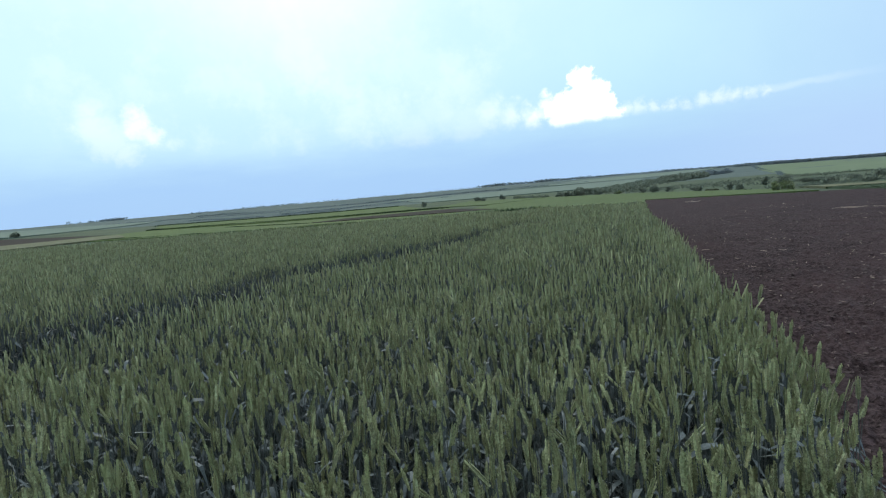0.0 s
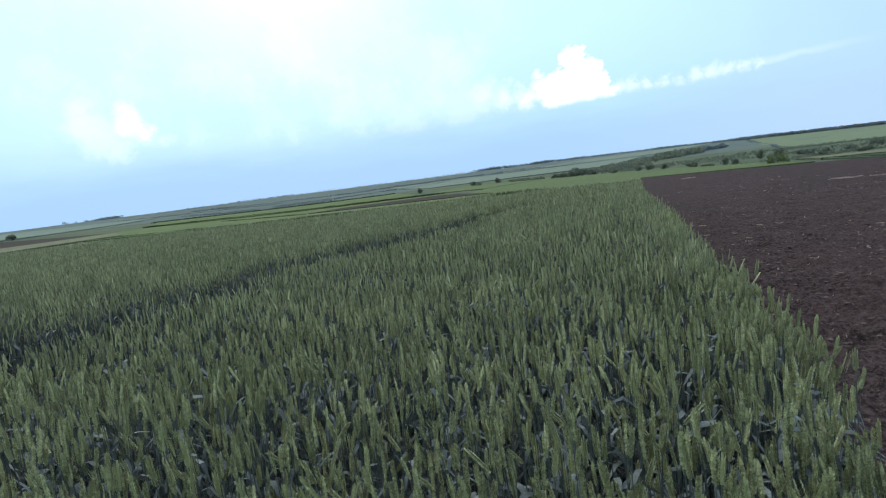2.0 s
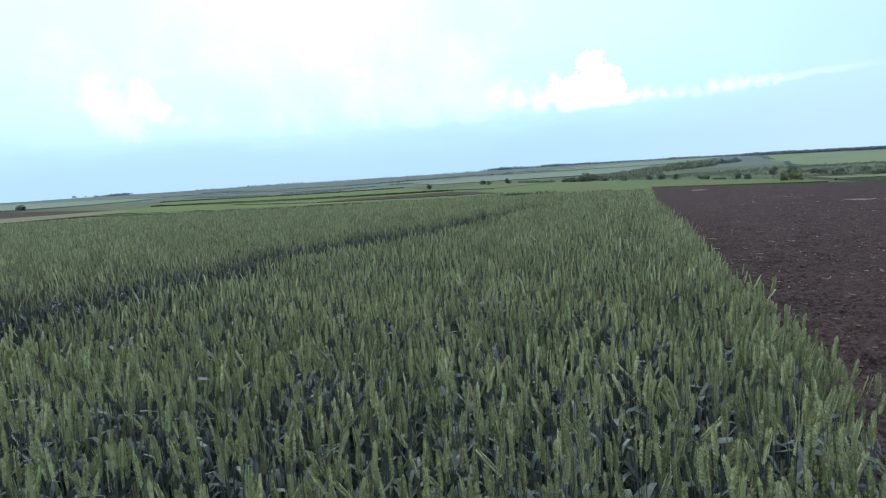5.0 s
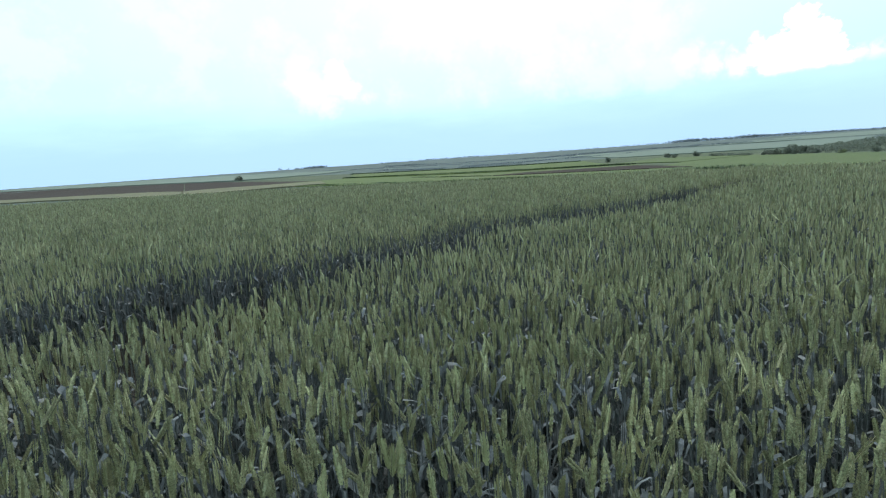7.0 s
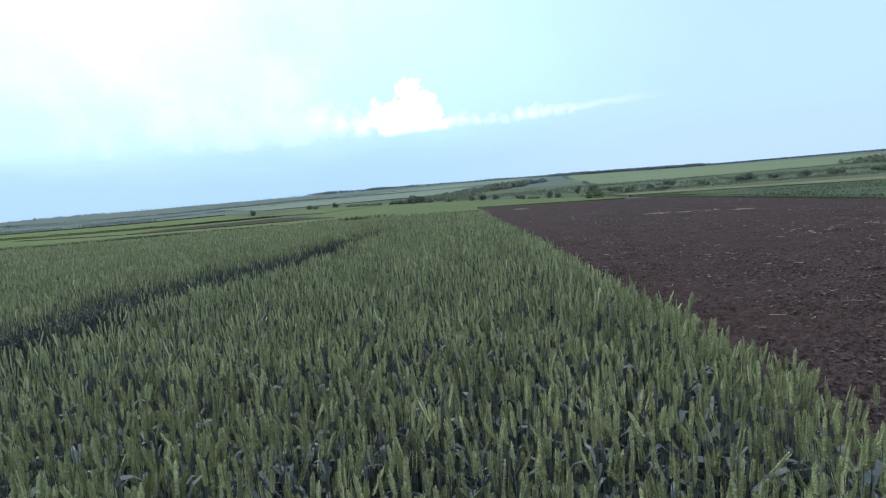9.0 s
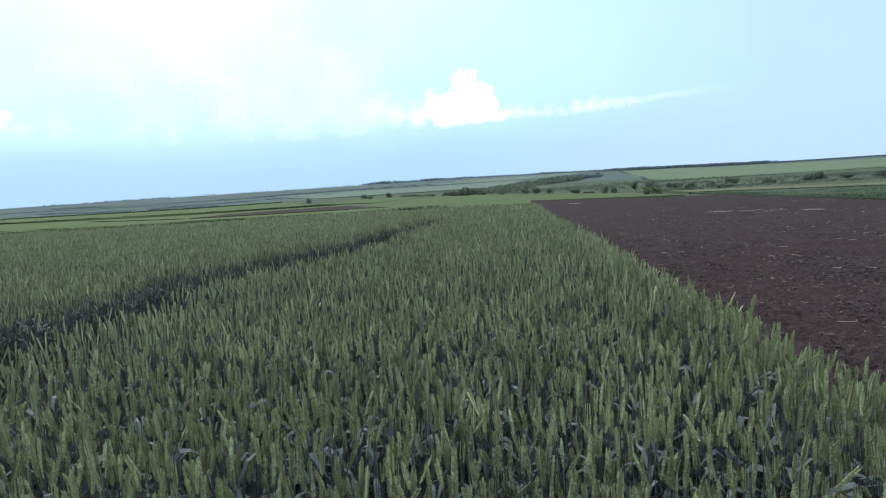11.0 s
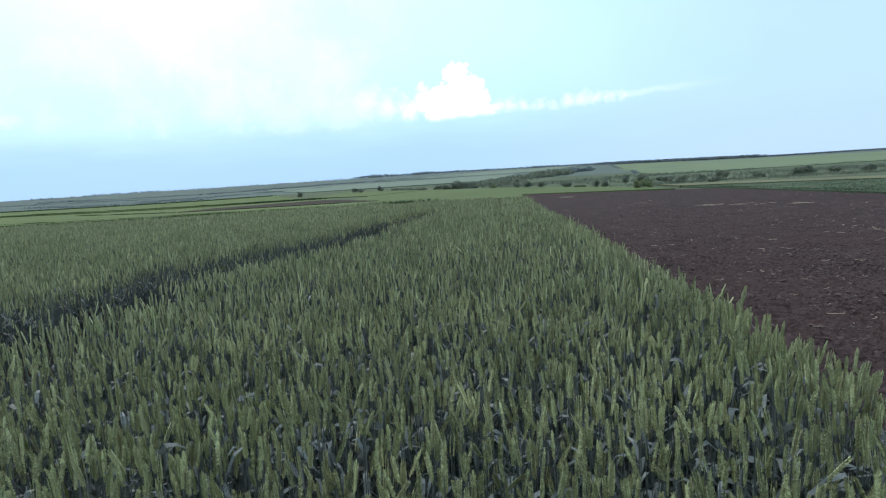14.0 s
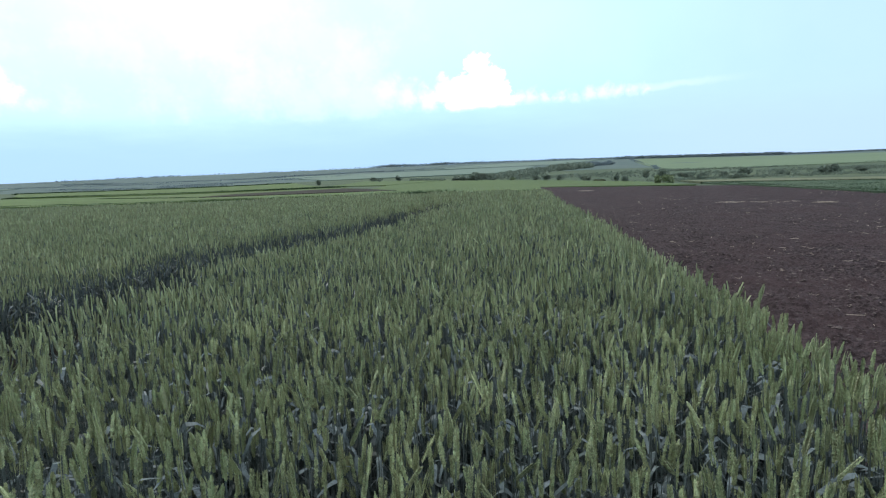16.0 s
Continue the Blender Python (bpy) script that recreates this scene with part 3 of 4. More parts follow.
def tube(rng, base, tip, radii, sides, flat=1.0, twist=None):
    """Tapered bodies from base to tip (n x 3), with a row of radii along them."""
    n, k = len(base), np.shape(radii)[1 if np.ndim(radii) > 1 else 0]
    t = np.linspace(0, 1, k)[None, :, None]
    mid = base[:, None] * (1 - t) + tip[:, None] * t
    turn = rng.uniform(0, 6.28, n) if twist is None else twist
    a = np.arange(sides) * 2 * math.pi / sides
    ca, sa = np.cos(a), np.sin(a) * flat
    ox = np.cos(turn)[:, None] * ca - np.sin(turn)[:, None] * sa
    oy = np.sin(turn)[:, None] * ca + np.cos(turn)[:, None] * sa
    r = np.asarray(radii)
    r = r[None] * np.ones((n, 1)) if r.ndim == 1 else r
    r = r[..., None] if r.ndim == 2 else r
    off = np.stack([ox, oy, 0 * ox], -1)[:, None] * r[..., None]
    v = mid[:, :, None] + off
    ids = np.arange(n * k * sides).reshape(n, k, sides)
    nxt = np.roll(ids, -1, 2)
    quads = np.stack([ids[:, :-1], nxt[:, :-1], nxt[:, 1:], ids[:, 1:]], -1)
    return v.reshape(-1, 3), (quads[:, :, :1] if sides == 2 else quads).reshape(-1, 4)


def blades(rng, root, turn, length, width, rise, segs):
    """Arching leaves: ribbons that leave the stem steeply, bend over and hang, some sharply folded."""
    n = len(root)
    s = (np.arange(segs) + 0.5)[None] / segs
    first = 0.35 + 0.75 * rise[:, None]
    last = rng.uniform(-1.5, -0.3, n)[:, None]
    fold = rng.uniform(0.25, 0.55, n)[:, None]
    sharp = rng.uniform(0.15, 0.45, n)[:, None]
    q = np.clip((s - fold) / sharp + 0.5, 0, 1)
    way = first + (last - first) * q * q * (3 - 2 * q)
    step = length[:, None] / segs
    zero = np.zeros((n, 1))
    out = np.concatenate([zero, np.cumsum(np.cos(way) * step, 1)], 1)
    up = np.concatenate([zero, np.cumsum(np.sin(way) * step, 1)], 1)
    e = np.linspace(0, 1, segs + 1)[None]
    wide = width[:, None] * np.clip(1.03 - e ** 2.6, 0.05, 1) * (0.65 + 0.35 * np.sin(np.pi * np.clip(e * 1.4, 0, 1)))
    swing = turn[:, None] + rng.uniform(-0.5, 0.5, n)[:, None] * e
    cx, cy, cz = root[:, None, 0] + out * np.cos(swing), root[:, None, 1] + out * np.sin(swing), root[:, None, 2] + up
    roll = rng.uniform(-0.6, 0.6, n)[:, None] + rng.uniform(-0.8, 0.8, n)[:, None] * e
    l = np.stack([cx - wide * np.sin(swing), cy + wide * np.cos(swing), cz + wide * roll], -1)
    r = np.stack([cx + wide * np.sin(swing), cy - wide * np.cos(swing), cz - wide * roll], -1)
    v = np.stack([l, r], 2)
    ids = np.arange(n * (segs + 1) * 2).reshape(n, segs + 1, 2)
    f = np.stack([ids[:, :-1, 0], ids[:, :-1, 1], ids[:, 1:, 1], ids[:, 1:, 0]], -1).reshape(-1, 4)
    return v.reshape(-1, 3), f


def heads(y, x, rng):
    """Height of the plants: waves over the plot, late tillers, shorter ones along the wheel track."""
    n = len(x)
    high = 0.885 + 0.10 * (grain(x * 0.9, y * 0.9, 41) - 0.5) + 0.045 * rng.normal(size=n)
    late = rng.random(n) < 0.3
    high = high - late * rng.uniform(0.05, 0.28, n)
    gap = tram_x(y) - track_width(y) - x
    margin = (1 - smooth(gap, 0.0, 0.7)) * (x < tram_x(y) - 0.2)
    rim = 1 - smooth(edge_x(y) - x, 0.0, 0.28)
    return high * (1 - 0.05 * margin) * (1 - 0.09 * rim)


def spikes(rng, neck, tip, axis, fat, count=8):
    """Ears: two ranks of overlapping keeled spikelets each."""
    n = len(neck)
    turn = rng.uniform(0, 6.28, n)
    u = np.stack([np.cos(turn), np.sin(turn), 0 * turn], -1)
    u = u - axis * (u * axis).sum(1)[:, None]
    w = np.cross(axis, u)
    long_ = np.linalg.norm(tip - neck, axis=1)
    rank = np.repeat([-1.0, 1.0], count)[None, :, None]
    t = np.r_[(np.arange(count) + 0.1) / (count + 0.6), (np.arange(count) + 0.55) / (count + 0.6)][None]
    size = (fat * (0.72 + 0.4 * np.sin(np.pi * np.clip(t * 0.9 + 0.08, 0, 1))) * rng.uniform(0.85, 1.15, (n, 2 * count)))[..., None]
    ax, un, wn = axis[:, None], u[:, None] * rank, w[:, None]
    base = neck[:, None] + ax * (t * long_[:, None] * 0.9)[..., None] + un * 0.003
    mid = base + ax * 0.0068 * size
    end = base + ax * 0.0195 * size + un * 0.0042 * size
    left, right = mid - wn * 0.0055 * size + un * 0.003, mid + wn * 0.0055 * size + un * 0.003
    keel = mid + un * 0.0056 * size
    v = np.stack([base, left, end, keel, right], 2)
    ids = np.arange(n * 2 * count)[:, None] * 5
    f = np.concatenate([ids + np.array([0, 1, 2, 3]), ids + np.array([0, 3, 2, 4])])
    return v.reshape(-1, 3), f


def plants(rng, x, y, lod, stunted=False):
    """Vertices, quads and material numbers of wheat plants: 0 ear, 1 stem, 2 lower leaf in shaded colour, 3 flag leaf
    in lit colour.
    """
    n = len(x)
    high = heads(y, x, rng) if not stunted else rng.uniform(0.25, 0.55, n)
    g = ground(x, y)
    way, tilt = rng.uniform(0, 6.28, n), np.abs(rng.normal(size=n)) * 0.068
    lean = np.stack([np.cos(way) * tilt, np.sin(way) * tilt, np.ones(n)], -1)
    foot = np.stack([x, y, g], -1)
    neck = foot + lean * (high - 0.085)[:, None]
    nod = 0.34 * rng.random(n) ** 2 + (rng.random(n) < 0.07) * 0.55
    axis = lean + np.stack([np.cos(way) * nod, np.sin(way) * nod, 0 * x], -1)
    axis /= np.linalg.norm(axis, axis=1)[:, None]
    tip = neck + axis * rng.uniform(0.075, 0.105, n)[:, None]
    fat = rng.uniform(0.85, 1.2, n)[:, None]
    parts = []
    if lod == 0:
        parts.append((*spikes(rng, neck, tip, axis, fat), 0))
        parts.append((*tube(rng, neck, tip, np.array([0.0044, 0.0048, 0.0026])[None] * fat, 2), 0))
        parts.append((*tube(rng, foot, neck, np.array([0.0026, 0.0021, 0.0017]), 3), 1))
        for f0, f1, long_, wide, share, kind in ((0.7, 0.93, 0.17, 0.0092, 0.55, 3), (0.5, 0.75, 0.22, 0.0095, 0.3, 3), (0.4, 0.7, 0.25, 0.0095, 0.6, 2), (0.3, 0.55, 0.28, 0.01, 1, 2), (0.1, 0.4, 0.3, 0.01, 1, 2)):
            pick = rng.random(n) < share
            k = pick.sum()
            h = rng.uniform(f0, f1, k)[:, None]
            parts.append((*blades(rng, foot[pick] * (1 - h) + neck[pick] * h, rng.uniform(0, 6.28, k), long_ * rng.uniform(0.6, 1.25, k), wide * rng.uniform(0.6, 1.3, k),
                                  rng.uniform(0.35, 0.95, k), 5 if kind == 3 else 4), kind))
    elif lod == 1:
        parts.append((*tube(rng, neck, tip, np.array([0.0047, 0.0067, 0.0047])[None] * fat, 3, 0.78), 0))
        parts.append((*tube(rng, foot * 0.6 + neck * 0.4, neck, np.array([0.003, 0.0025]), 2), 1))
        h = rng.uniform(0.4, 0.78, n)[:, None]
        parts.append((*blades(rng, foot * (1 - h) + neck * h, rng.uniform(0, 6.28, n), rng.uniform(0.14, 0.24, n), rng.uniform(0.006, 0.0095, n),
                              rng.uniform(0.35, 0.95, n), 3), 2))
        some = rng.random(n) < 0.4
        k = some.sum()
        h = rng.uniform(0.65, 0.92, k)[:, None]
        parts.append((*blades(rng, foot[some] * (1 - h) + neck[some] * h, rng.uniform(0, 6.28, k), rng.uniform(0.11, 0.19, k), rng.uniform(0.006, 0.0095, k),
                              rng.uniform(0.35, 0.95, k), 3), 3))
    elif lod == 2:
        parts.append((*tube(rng, neck - 0.01 * lean, tip, np.array([0.0068, 0.0068])[None] * fat, 3, 0.8), 0))
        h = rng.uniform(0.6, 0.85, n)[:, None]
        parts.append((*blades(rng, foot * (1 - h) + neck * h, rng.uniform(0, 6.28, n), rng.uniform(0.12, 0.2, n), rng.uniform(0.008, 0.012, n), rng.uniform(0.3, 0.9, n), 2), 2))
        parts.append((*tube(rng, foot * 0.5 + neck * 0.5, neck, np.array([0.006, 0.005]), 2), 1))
    else:
        grow = (1 + np.hypot(x, y) / 60)[:, None]
        parts.append((*tube(rng, neck - 0.03 * lean, tip, np.array([0.0095, 0.0085])[None] * fat * grow, 3, 0.8), 0))
        h = rng.uniform(0.62, 0.9, n)[:, None]
        parts.append((*blades(rng, foot * (1 - h) + neck * h, rng.uniform(0, 6.28, n), rng.uniform(0.12, 0.2, n), rng.uniform(0.014, 0.02, n), rng.uniform(0.3, 0.9, n), 1), 2))
    return (parts[2:] if lod == 0 else parts[1:]) if stunted else parts


def scatter(rng, per_m2, x0, x1, y0, y1):
    """A jittered lattice of places, in drilled rows."""
    step = 1 / math.sqrt(per_m2)
    gx, gy = np.meshgrid(np.arange(x0, x1, step), np.arange(y0, y1, step))
    gx, gy = gx.ravel(), gy.ravel()
    return gx + rng.uniform(-0.6, 0.6, len(gx)) * step, gy + rng.uniform(-0.6, 0.6, len(gx)) * step


def join(parts):
    vs, fs, ms, base = [], [], [], 0
    for v, f, m in parts:
        vs.append(v), fs.append(f + base), ms.append(np.full(len(f), m))
        base += len(v)
    return np.concatenate(vs), np.concatenate(fs), np.concatenate(ms)


FORE = 1.95       # within this distance the wheat is built plant by plant


NEAR, MID, FAR = 4.0, 10.0, 17.0


def fore_zone(r, az):
    return (r > 1.0) & (r < FORE) & (az > -66) & (az < 34)


def build_wheat():
    for side, label in ((0, "dense stand of green wheat in ear, blue-green leaves, beside the ploughed soil"),
                        (1, "dense green wheat in ear beyond the wheel track")):
        rng = np.random.default_rng(50 + side)
        parts = []
        for lod, per, box in ((0, 385, (-4, 5, -1, 5.5)), (1, 420, (-11.5, 5, -1, 12.5)), (2, 320, (-18.5, 5, -7, 20)), (3, 190, (-55, 5, -7, 36))):
            x, y = scatter(rng, per, *box)
            r, az = np.hypot(x - CX, y - CY), np.degrees(np.arctan2(x - CX, y - CY))
            seen = (az > -77) & (az < 46)
            if lod == 0:
                ok = (r > 0.45) & (r < NEAR) & seen
                ok &= ~fore_zone(r, az) | (rng.random(len(x)) < 0.68)
            elif lod == 1:
                ok = (r >= NEAR) & (r < MID) & seen
            elif lod == 2:
                ok = (r >= MID) & (r < FAR) & seen
            else:
                thin = rng.random(len(x)) < np.clip(1.4 - r / 38, 0.32, 1)
                ok = ((r >= FAR) & seen & thin) | (~seen & (r > 0.5) & (r < 8))
            ok &= standing(x, y, side)
            if ok.sum():
                parts += plants(rng, x[ok], y[ok], lod)
        if not side:
            for lod, y0, y1 in ((0, 1.2, 5.0), (1, 5.0, 12.0)):
                x, y = scatter(rng, 330, 1.0, 2.6, y0, y1)
                off = edge_x(y) - x
                ok = (off > -0.03) & (off < 0.34)
                parts += plants(rng, x[ok], y[ok], lod)
        else:
            x, y = scatter(rng, 26, -5, 3, -1, 26)
            ok = (x < tram_x(y) + 0.1) & (x > tram_x(y) - track_width(y) - 0.1)
            parts += plants(rng, x[ok], y[ok], 1, True)
        v, f, m = join(parts)
        tagged(mesh_object("wheat_crop", v, f, [M_EAR, M_STEM, M_LEAF_SHADED, M_FLAG_LIT], m), label, "wheat", kind="stuff")


build_wheat()


def spike_mesh(rng, k):
    """An ear of wheat, base at the origin: two ranks of overlapping spikelets on a thin axis."""
    long_ = rng.uniform(0.078, 0.1)
    parts = [(*tube(rng, np.array([[0, 0, 0.0]]), np.array([[0, 0, long_ * 0.97]]), np.array([0.0016, 0.0012]), 4), 0)]
    count = 11
    for side in (-1, 1):
        t = (np.arange(count) + (0.25 if side < 0 else 0.7)) / (count + 0.7)
        base = np.stack([side * 0.0008 + 0 * t, 0 * t, t * long_ * 0.9], -1)
        grow = 0.75 + 0.4 * np.sin(np.pi * (0.15 + 0.75 * t))
        tip = base + np.stack([side * 0.0054 * grow, rng.uniform(-0.001, 0.001, count), 0.0155 * grow], -1)
        v, f = tube(rng, base, tip, np.array([0.0014, 0.0036, 0.0031, 0.0006])[None] * grow[:, None], 5, 1.0)
        parts.append((v, f, 0))
    v, f, _ = join(parts)
    me = mesh_object("ear", v, f, [M_EAR], shade=False)
    return me


def build_plants():
    """The foremost plants, each of its own: stem, ear, leaves. A few kinds, repeated with other turns and heights."""
    rng = np.random.default_rng(77)
    kinds = []
    for k in range(9):
        thing = new("wheat_plant")
        high = 0.80 + 0.012 * k
        lean = rng.uniform(-0.05, 0.05, 2)
        neck = np.array([[lean[0] * high, lean[1] * high, high - 0.085]])
        foot = np.zeros((1, 3))
        v, f = tube(rng, foot, neck, np.array([0.0026, 0.0021, 0.0017]), 5)
        mesh_object("stem", v, f, [M_STEM], parent=thing)
        ear = spike_mesh(rng, k)
        ear.parent = thing
        ear.location = neck[0]
        ear.rotation_euler = (lean[1] * -2 + rng.uniform(-0.12, 0.12), lean[0] * 2 + rng.uniform(-0.12, 0.12) + (0.5 if k == 4 else 0.0), rng.uniform(0, 3.1))
        for f0, f1, long_, wide in ((0.66, 0.86, 0.19, 0.0105), (0.5, 0.7, 0.25, 0.011), (0.2, 0.45, 0.28, 0.011)):
            h = rng.uniform(f0, f1)
            v, f = blades(rng, foot * (1 - h) + neck * h, rng.uniform(0, 6.28, 1), long_ * rng.uniform(0.7, 1.2, 1), wide * rng.uniform(0.8, 1.25, 1), rng.uniform(0.35, 0.95, 1), 7)
            mesh_object("leaf", v, f, [M_FLAG_LIT if f0 > 0.4 else M_LEAF_SHADED], shade=True, parent=thing)
        tagged(thing, "green wheat plant in ear with arching blue-green leaves", "wheat plant", "foremost wheat plants")
        kinds.append(thing)
    x, y = scatter(rng, 130, -2.2, 1.9, 0.6, 2.9)
    r, az = np.hypot(x - CX, y - CY), np.degrees(np.arctan2(x - CX, y - CY))
    ok = fore_zone(r, az) & standing(x, y, 0)
    places = list(zip(x[ok], y[ok]))[:300]
    for n, (px, py) in enumerate(places):
        m = pose(px, py, float(ground(px, py)), 0, 0, rng.uniform(0, 360))
        if n < len(kinds):
            kinds[n].matrix_basis = m
        else:
            copy_thing(kinds[n % len(kinds)], m)


build_plants()


# ---- bushes and trees ----
def leaf_cloud(rng, blobs, count, size):
    """Small leaf clumps strewn through and round a few blobs (x, y, z, radius)."""
    blobs = np.array(blobs, float)
    pick = rng.choice(len(blobs), count, p=blobs[:, 3] ** 2 / (blobs[:, 3] ** 2).sum())
    d = rng.normal(size=(count, 3))
    d /= np.linalg.norm(d, axis=1)[:, None]
    c = blobs[pick, :3] + d * (blobs[pick, 3] * rng.uniform(0.55, 1.08, count))[:, None]
    a, b = rng.normal(size=(2, count, 3)) * np.array([1, 1, 0.55])
    a /= np.linalg.norm(a, axis=1)[:, None]
    b = np.cross(a, b)
    b /= np.linalg.norm(b, axis=1)[:, None]
    s = (size * rng.uniform(0.5, 1.3, count))[:, None]
    v = np.stack([c - a * s, c - b * s * 0.6 + d * s * 0.3, c + a * s, c + b * s * 0.6 + d * s * 0.3], 1)
    return v.reshape(-1, 3), np.arange(count * 4).reshape(-1, 4)


def bush(name, x, y, high, wide, mat, label, seed, category="bush", group=""):
    """A shrub or small tree: a forked trunk and a crown of many leaf clumps."""
    rng = np.random.default_rng(seed)
    z = float(ground(x, y))
    thing = new(name)
    thing.location = (x, y, z - 0.1)
    blobs = []
    for _ in range(10):
        a, q = rng.uniform(0, 6.28), rng.random() ** 0.6
        h = rng.uniform(0.18, 0.72) * high
        rad = min(0.34 * wide, 0.36 * high) * rng.uniform(0.6, 1.05)
        blobs.append((math.cos(a) * q * wide * 0.4, math.sin(a) * q * wide * 0.4, min(h, high - rad * 0.8) + 0.1, rad))
    limbs = []
    for bx, by, bz, rad in blobs[:5]:
        limbs.append((np.array([0, 0, -0.1]), np.array([bx * 0.25, by * 0.25, bz * 0.45])))
        limbs.append((np.array([bx * 0.25, by * 0.25, bz * 0.45]), np.array([bx, by, bz])))
    base, tip = np.array([l[0] for l in limbs]), np.array([l[1] for l in limbs])
    v, f = tube(rng, base, tip, np.array([0.035, 0.022]) * high * 0.6, 5)
    mesh_object("trunk", v, f, [M_BARK], parent=thing)
    v, f = leaf_cloud(rng, blobs, 1300, 0.055 * (high + wide) * 0.5)
    low = v[:, 2] < 0
    v[low, 2] = rng.uniform(0, 0.1, low.sum())
    mesh_object("crown", v, f, [mat], parent=thing)
    return tagged(thing, label, category, group)


def build_bushes():
    dark, lightb = "dark green leafy bush standing in rough grass", "low light green bush"
    spots = [(-237, 204, 2.6, 4.6, 0), (-67.6, 242, 2.3, 2.6, 0), (-50, 268, 2.0, 3.6, 0), (-44, 250, 1.6, 2.8, 0), (-37, 259, 2.4, 2.6, 0),
             (10, 122, 1.2, 1.5, 0), (11.3, 114, 1.2, 1.9, 0), (14, 117, 1.1, 1.5, 0), (15.5, 98, 0.7, 2.3, 0), (17.7, 85, 1.1, 1.0, 0),
             (18.1, 82, 1.1, 1.1, 0), (18, 64, 0.95, 2.0, 1), (26.5, 103, 1.5, 1.2, 0), (29, 102, 1.4, 2.1, 0), (28.3, 89.4, 0.9, 2.5, 0),
             (29.6, 85.8, 0.7, 2.4, 0), (33, 88, 0.8, 2.0, 0), (41, 88, 0.7, 2.0, 0), (43, 104, 1.1, 1.1, 0), (46, 88, 1.1, 2.0, 0), (48.5, 90, 1.35, 2.2, 0), (50.5, 93, 1.1, 2.2, 0),
             (54, 92, 0.9, 2.2, 0), (58, 91, 1.1, 2.4, 0), (62, 90, 0.9, 2.6, 0), (30, 76, 0.6, 1.6, 0), (27, 80, 0.6, 1.8, 0), (48, 118, 1.2, 2.6, 0),
             (80.6, 93.8, 1.9, 3.0, 0), (70, 92, 0.9, 2.2, 0), (66, 95, 1.0, 2.4, 0),
             (-8.2, 180, 1.5, 4.0, 0), (-5.6, 172, 1.8, 4.2, 0), (-3.4, 164, 2.3, 4.4, 0), (-1.2, 160, 2.1, 3.6, 0), (1.6, 152, 0.9, 2.6, 0), (6, 140, 0.8, 2.2, 1)]
    for k, (x, y, h, w, kind) in enumerate(spots):
        bush("bush", x, y, h, w, M_BUSHL if kind else M_BUSH, lightb if kind else dark, 200 + k, "bush", "bushes in the valley")


build_bushes()


def thicket(name, line, count, high, wide, mat, label, seed, clump=0.0, size=0.06, sprays=34, uneven=1.0):
    """A belt of far trees or scrub along a line, uneven, each crown a cloud of leaf sprays. high and wide: metres at a distance of 1 km, less if nearer."""
    rng = np.random.default_rng(seed)
    line = np.array(line, float)
    q = np.sort(rng.random(count)) * (len(line) - 1)
    k = np.minimum(q.astype(int), len(line) - 2)
    p = line[k] + (line[k + 1] - line[k]) * (q - k)[:, None]
    scale = np.hypot(p[:, 0], p[:, 1]) / 1000
    p = p + rng.normal(size=(count, 2)) * (wide * scale * 0.4)[:, None]
    if clump:
        keep = grain(p[:, 0] * size, p[:, 1] * size, seed) + 0.35 * grain(p[:, 0] * size * 3, p[:, 1] * size * 3, seed + 1) > clump + 0.17
        p, q, scale = p[keep], q[keep], scale[keep]
        count = len(p)
    tall = high * scale * (0.8 + uneven * (0.6 * grain(q * 9.0, q * 0 + seed, 7) - 0.3)) * rng.uniform(0.9 - 0.3 * uneven, 0.9 + 0.3 * uneven, count)
    z = ground(p[:, 0], p[:, 1])
    d = rng.normal(size=(count, sprays, 3))
    d *= (rng.random((count, sprays)) ** 0.4 / np.linalg.norm(d, axis=2))[..., None]
    c = np.concatenate([p, (z + tall * 0.5)[:, None]], 1)[:, None] + d * (tall[:, None, None] * np.array([0.55, 0.55, 0.52]))
    a, b = rng.normal(size=(2, count, sprays, 3)) * np.array([1, 1, 0.5])
    a /= np.linalg.norm(a, axis=2)[..., None]
    b = np.cross(a, b)
    b /= np.linalg.norm(b, axis=2)[..., None]
    r = (tall[:, None] * rng.uniform(0.1, 0.24, (count, sprays)))[..., None]
    v = np.stack([c - a * r, c - b * r * 0.7 + d * r * 0.3, c + a * r, c + b * r * 0.7 + d * r * 0.3], 2).reshape(-1, 3)
    tagged(mesh_object(name, v, np.arange(len(v)).reshape(-1, 4), [mat]), label, "trees", kind="stuff")


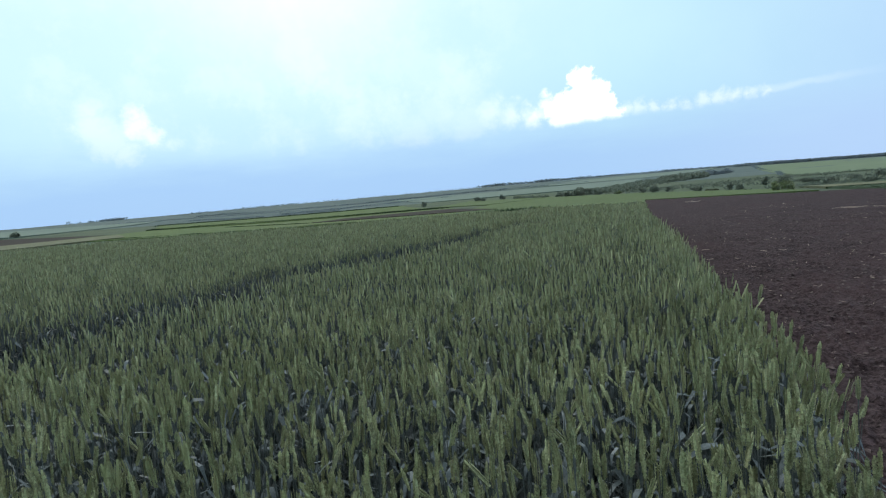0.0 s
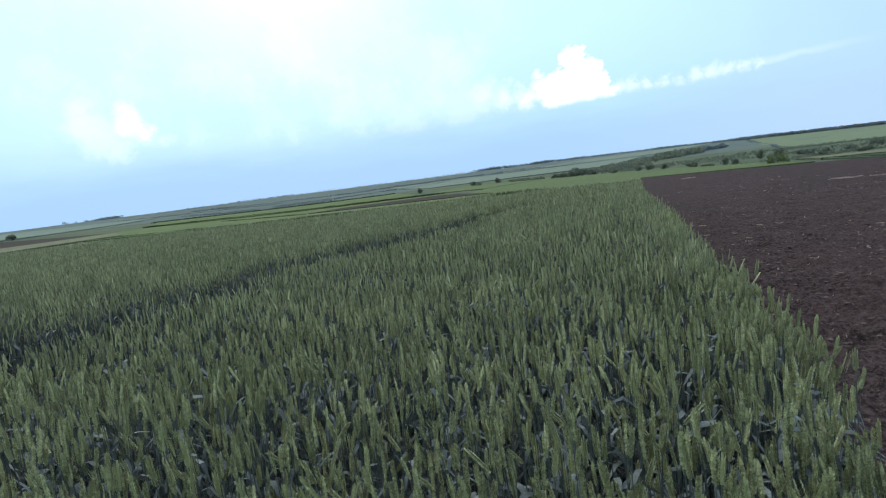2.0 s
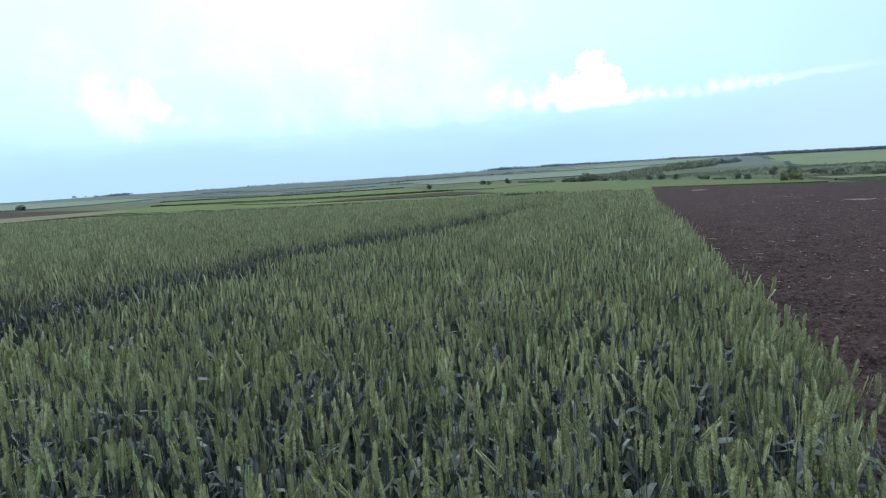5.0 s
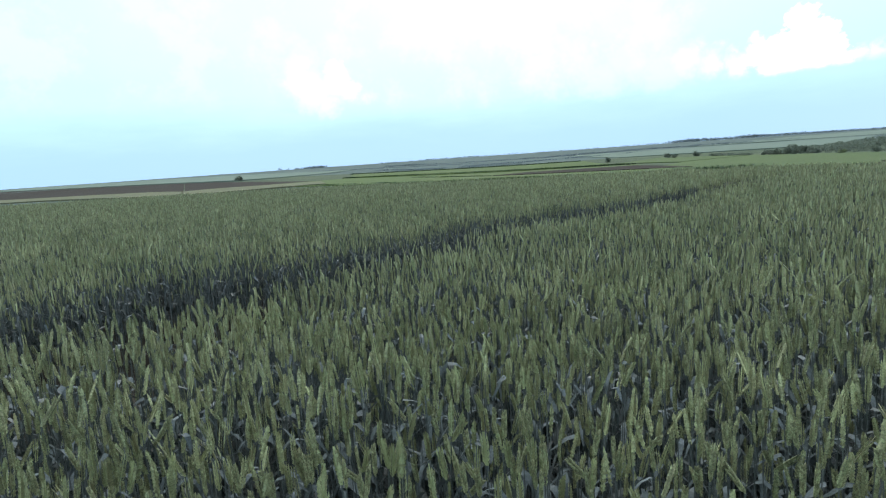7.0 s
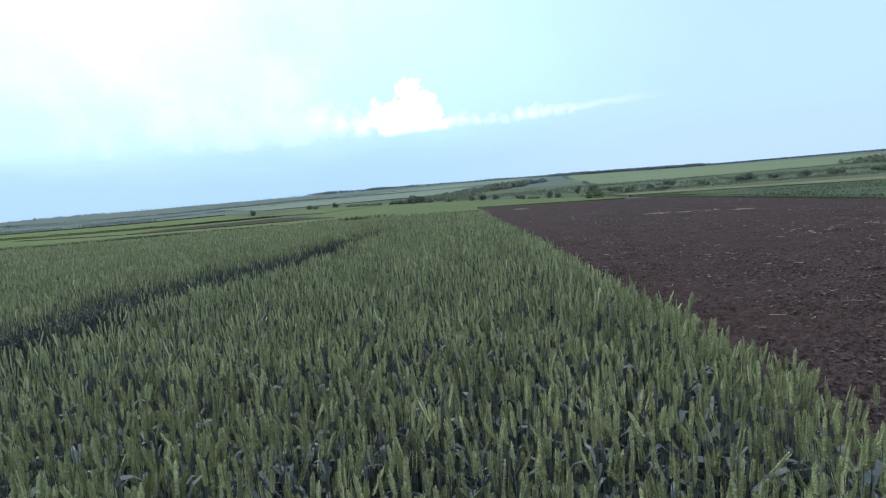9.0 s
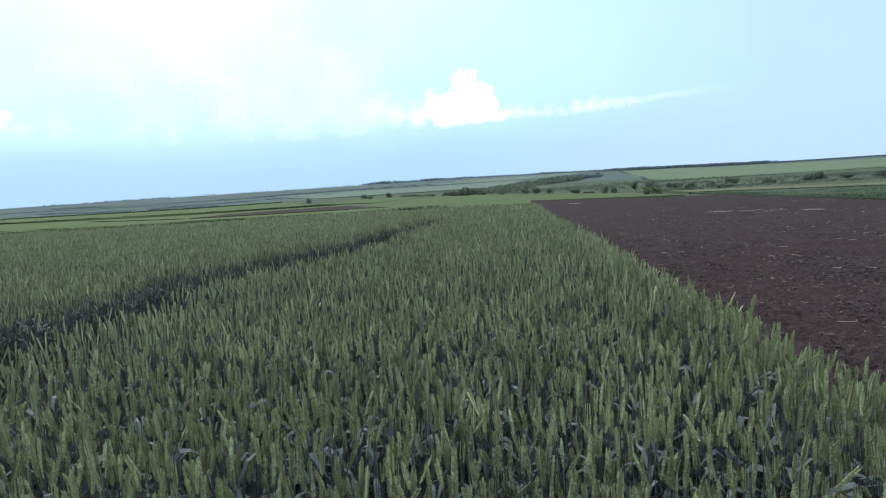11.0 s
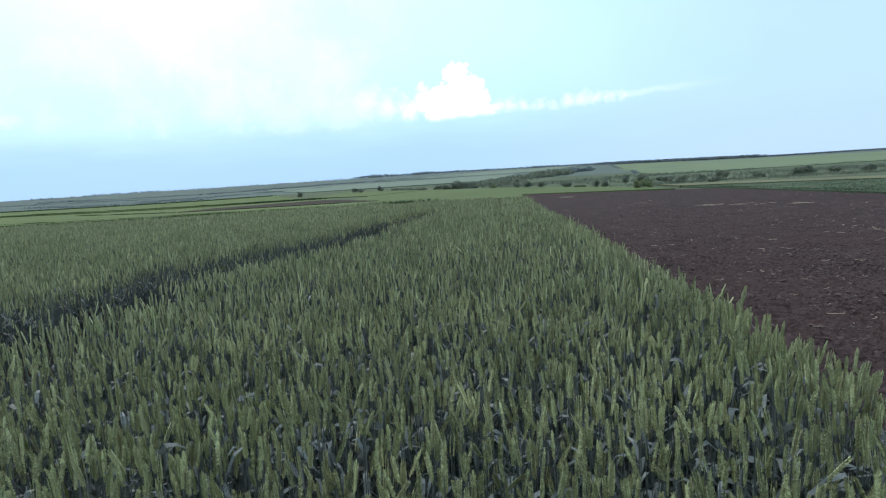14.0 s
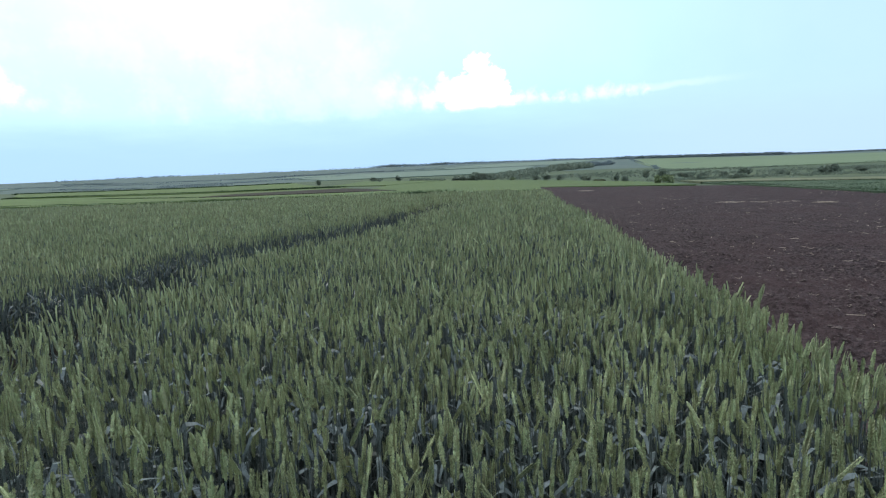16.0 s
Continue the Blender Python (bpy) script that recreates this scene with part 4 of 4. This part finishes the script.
def build_woods():
    wood, scrub = "far belt of trees on the skyline", "grey-green scrub on the far slope"
    thicket("tree_belt", [(310, 1400), (355, 1250), (445, 1225), (550, 1180)], 1100, 5.4, 20, M_WOOD_HAZE, "long dark wood along the top of the hill", 1, sprays=22, uneven=0.45)
    thicket("tree_belt", [(550, 1180), (640, 1120), (820, 1000)], 700, 3.2, 16, M_WOOD_HAZE, "long dark wood along the top of the hill", 21, sprays=20, uneven=0.4)
    thicket("tree_belt", [(-20, 2200), (310, 1420)], 700, 3.4, 24, M_WOOD_HAZE, wood, 2, sprays=14)
    thicket("tree_belt", [(-420, 2300), (-20, 2200)], 600, 4.2, 20, M_WOOD_HAZE, wood, 3, sprays=14)
    thicket("tree_belt", [(-1450, 1420), (-911, 1180)], 320, 3.8, 12, M_WOOD_HAZE, "broken row of trees on the skyline", 4, 0.3, 0.01, 18)
    thicket("tree_belt", [(-911, 1180), (-1100, 2100), (-420, 2300)], 420, 2.6, 16, M_WOOD_HAZE, wood, 5, sprays=12)
    thicket("hedge_belt", [(-560, 770), (-332, 789), (-225, 986)], 900, 3.0, 12, M_WOOD_HAZE, "dark hedge line across the far slope", 6, sprays=14)
    thicket("hedge_belt", [(-220, 1007), (-146, 1012), (-72, 1022)], 420, 3.0, 8, M_WOOD_HAZE, "dark hedge line across the far slope", 26, sprays=14)
    thicket("hedge_belt", [(-69, 1129), (-8, 1057)], 160, 2.2, 6, M_WOOD_HAZE, "short hedge between two far fields", 16, sprays=14)
    thicket("scrub", [(-260, 480), (-230, 560), (-204, 642), (-190, 760)], 900, 1.7, 40, M_WOOD_HAZE, scrub, 7, 0.4, 0.02)
    thicket("scrub", [(-347, 473), (-265, 402), (-223, 409), (-190, 430)], 600, 2.0, 30, M_WOOD_HAZE, scrub, 17, 0.45, 0.03)
    thicket("scrub", [(-600, 620), (-470, 670), (-330, 640)], 600, 1.6, 36, M_WOOD_HAZE, scrub, 18, 0.4, 0.02)
    thicket("hedge_belt", [(-30, 245), (-14, 197)], 120, 4.5, 10, M_SCRUB, "low row of bushes at the end of the crop", 8, 0.2, 0.15)
    thicket("scrub", [(4.6, 176), (10, 225), (17, 290), (46, 476)], 380, 7.5, 42, M_SCRUB, "dark belt of trees climbing the slope", 10, 0.22, 0.05)
    thicket("scrub", [(-6, 205), (0, 190), (3, 180)], 60, 9, 12, M_SCRUB, "dark clump of trees at the foot of the slope", 27)
    thicket("scrub", [(46, 440), (66, 500), (90, 602)], 260, 9.5, 30, M_SCRUB, "clump of trees on the slope", 11)
    thicket("scrub", [(92, 610), (120, 690), (152, 753)], 160, 6.5, 10, M_WOOD_HAZE, "row of trees on the slope", 19)
    thicket("scrub", [(14, 140), (30, 180), (60, 220), (90, 240)], 1500, 3.2, 150, M_SCRUB, "scattered scrub on the valley side", 12, 0.4, 0.06, 22)
    thicket("scrub", [(34, 112), (60, 130), (90, 138), (130, 130)], 2200, 3.6, 190, M_SCRUB, "scattered scrub below the hillside field", 13, 0.33, 0.07, 22)
    thicket("scrub", [(22, 78), (32, 82), (42, 82), (62, 76)], 1300, 4.2, 90, M_SCRUB, "low rough scrub and weeds in the valley", 15, 0.3, 0.16, 22)
    thicket("scrub", [(225, 305), (190, 240), (171, 208), (187, 197)], 260, 10.5, 26, M_SCRUB, "dark thicket on the valley side", 29)
    thicket("hedge_belt", [(72, 228), (92, 214), (113, 232), (175, 267), (230, 284)], 420, 2.6, 6, M_SCRUB, "low dark hedge along the foot of the hillside field", 28, sprays=12)
    thicket("hedge_belt", [(84, 307), (140, 524), (319, 1393)], 260, 2.6, 5, M_WOOD_HAZE, "hedge line along the hillside field", 14, sprays=12)


build_woods()


# ---- marker post in the valley ----
def build_post(x, y, high):
    """A slim white post with a boxed head."""
    thing = new("marker_post")
    thing.location = (x, y, float(ground(x, y)) - 0.1)
    rng = np.random.default_rng(90)
    v, f = tube(rng, np.array([[0, 0, 0.0]]), np.array([[0, 0, high * 0.8]]), np.array([0.06, 0.05]), 8)
    mesh_object("pole", v, f, [M_PAINT], shade=True, parent=thing)
    bm = bmesh.new()
    bmesh.ops.create_cube(bm, size=1, matrix=Matrix.Translation((0, 0, high * 0.88)) @ Matrix.Diagonal((0.36, 0.2, high * 0.24, 1)))
    bmesh.ops.bevel(bm, geom=bm.edges[:], offset=0.03, segments=2, affect="EDGES")
    me = bpy.data.meshes.new("head")
    bm.to_mesh(me)
    bm.free()
    me.materials.append(M_PAINT)
    new("head", me).parent = thing
    tagged(thing, "slim white marker post with a boxed head among bushes", "post")


build_post(88.6, 107.3, 1.7)
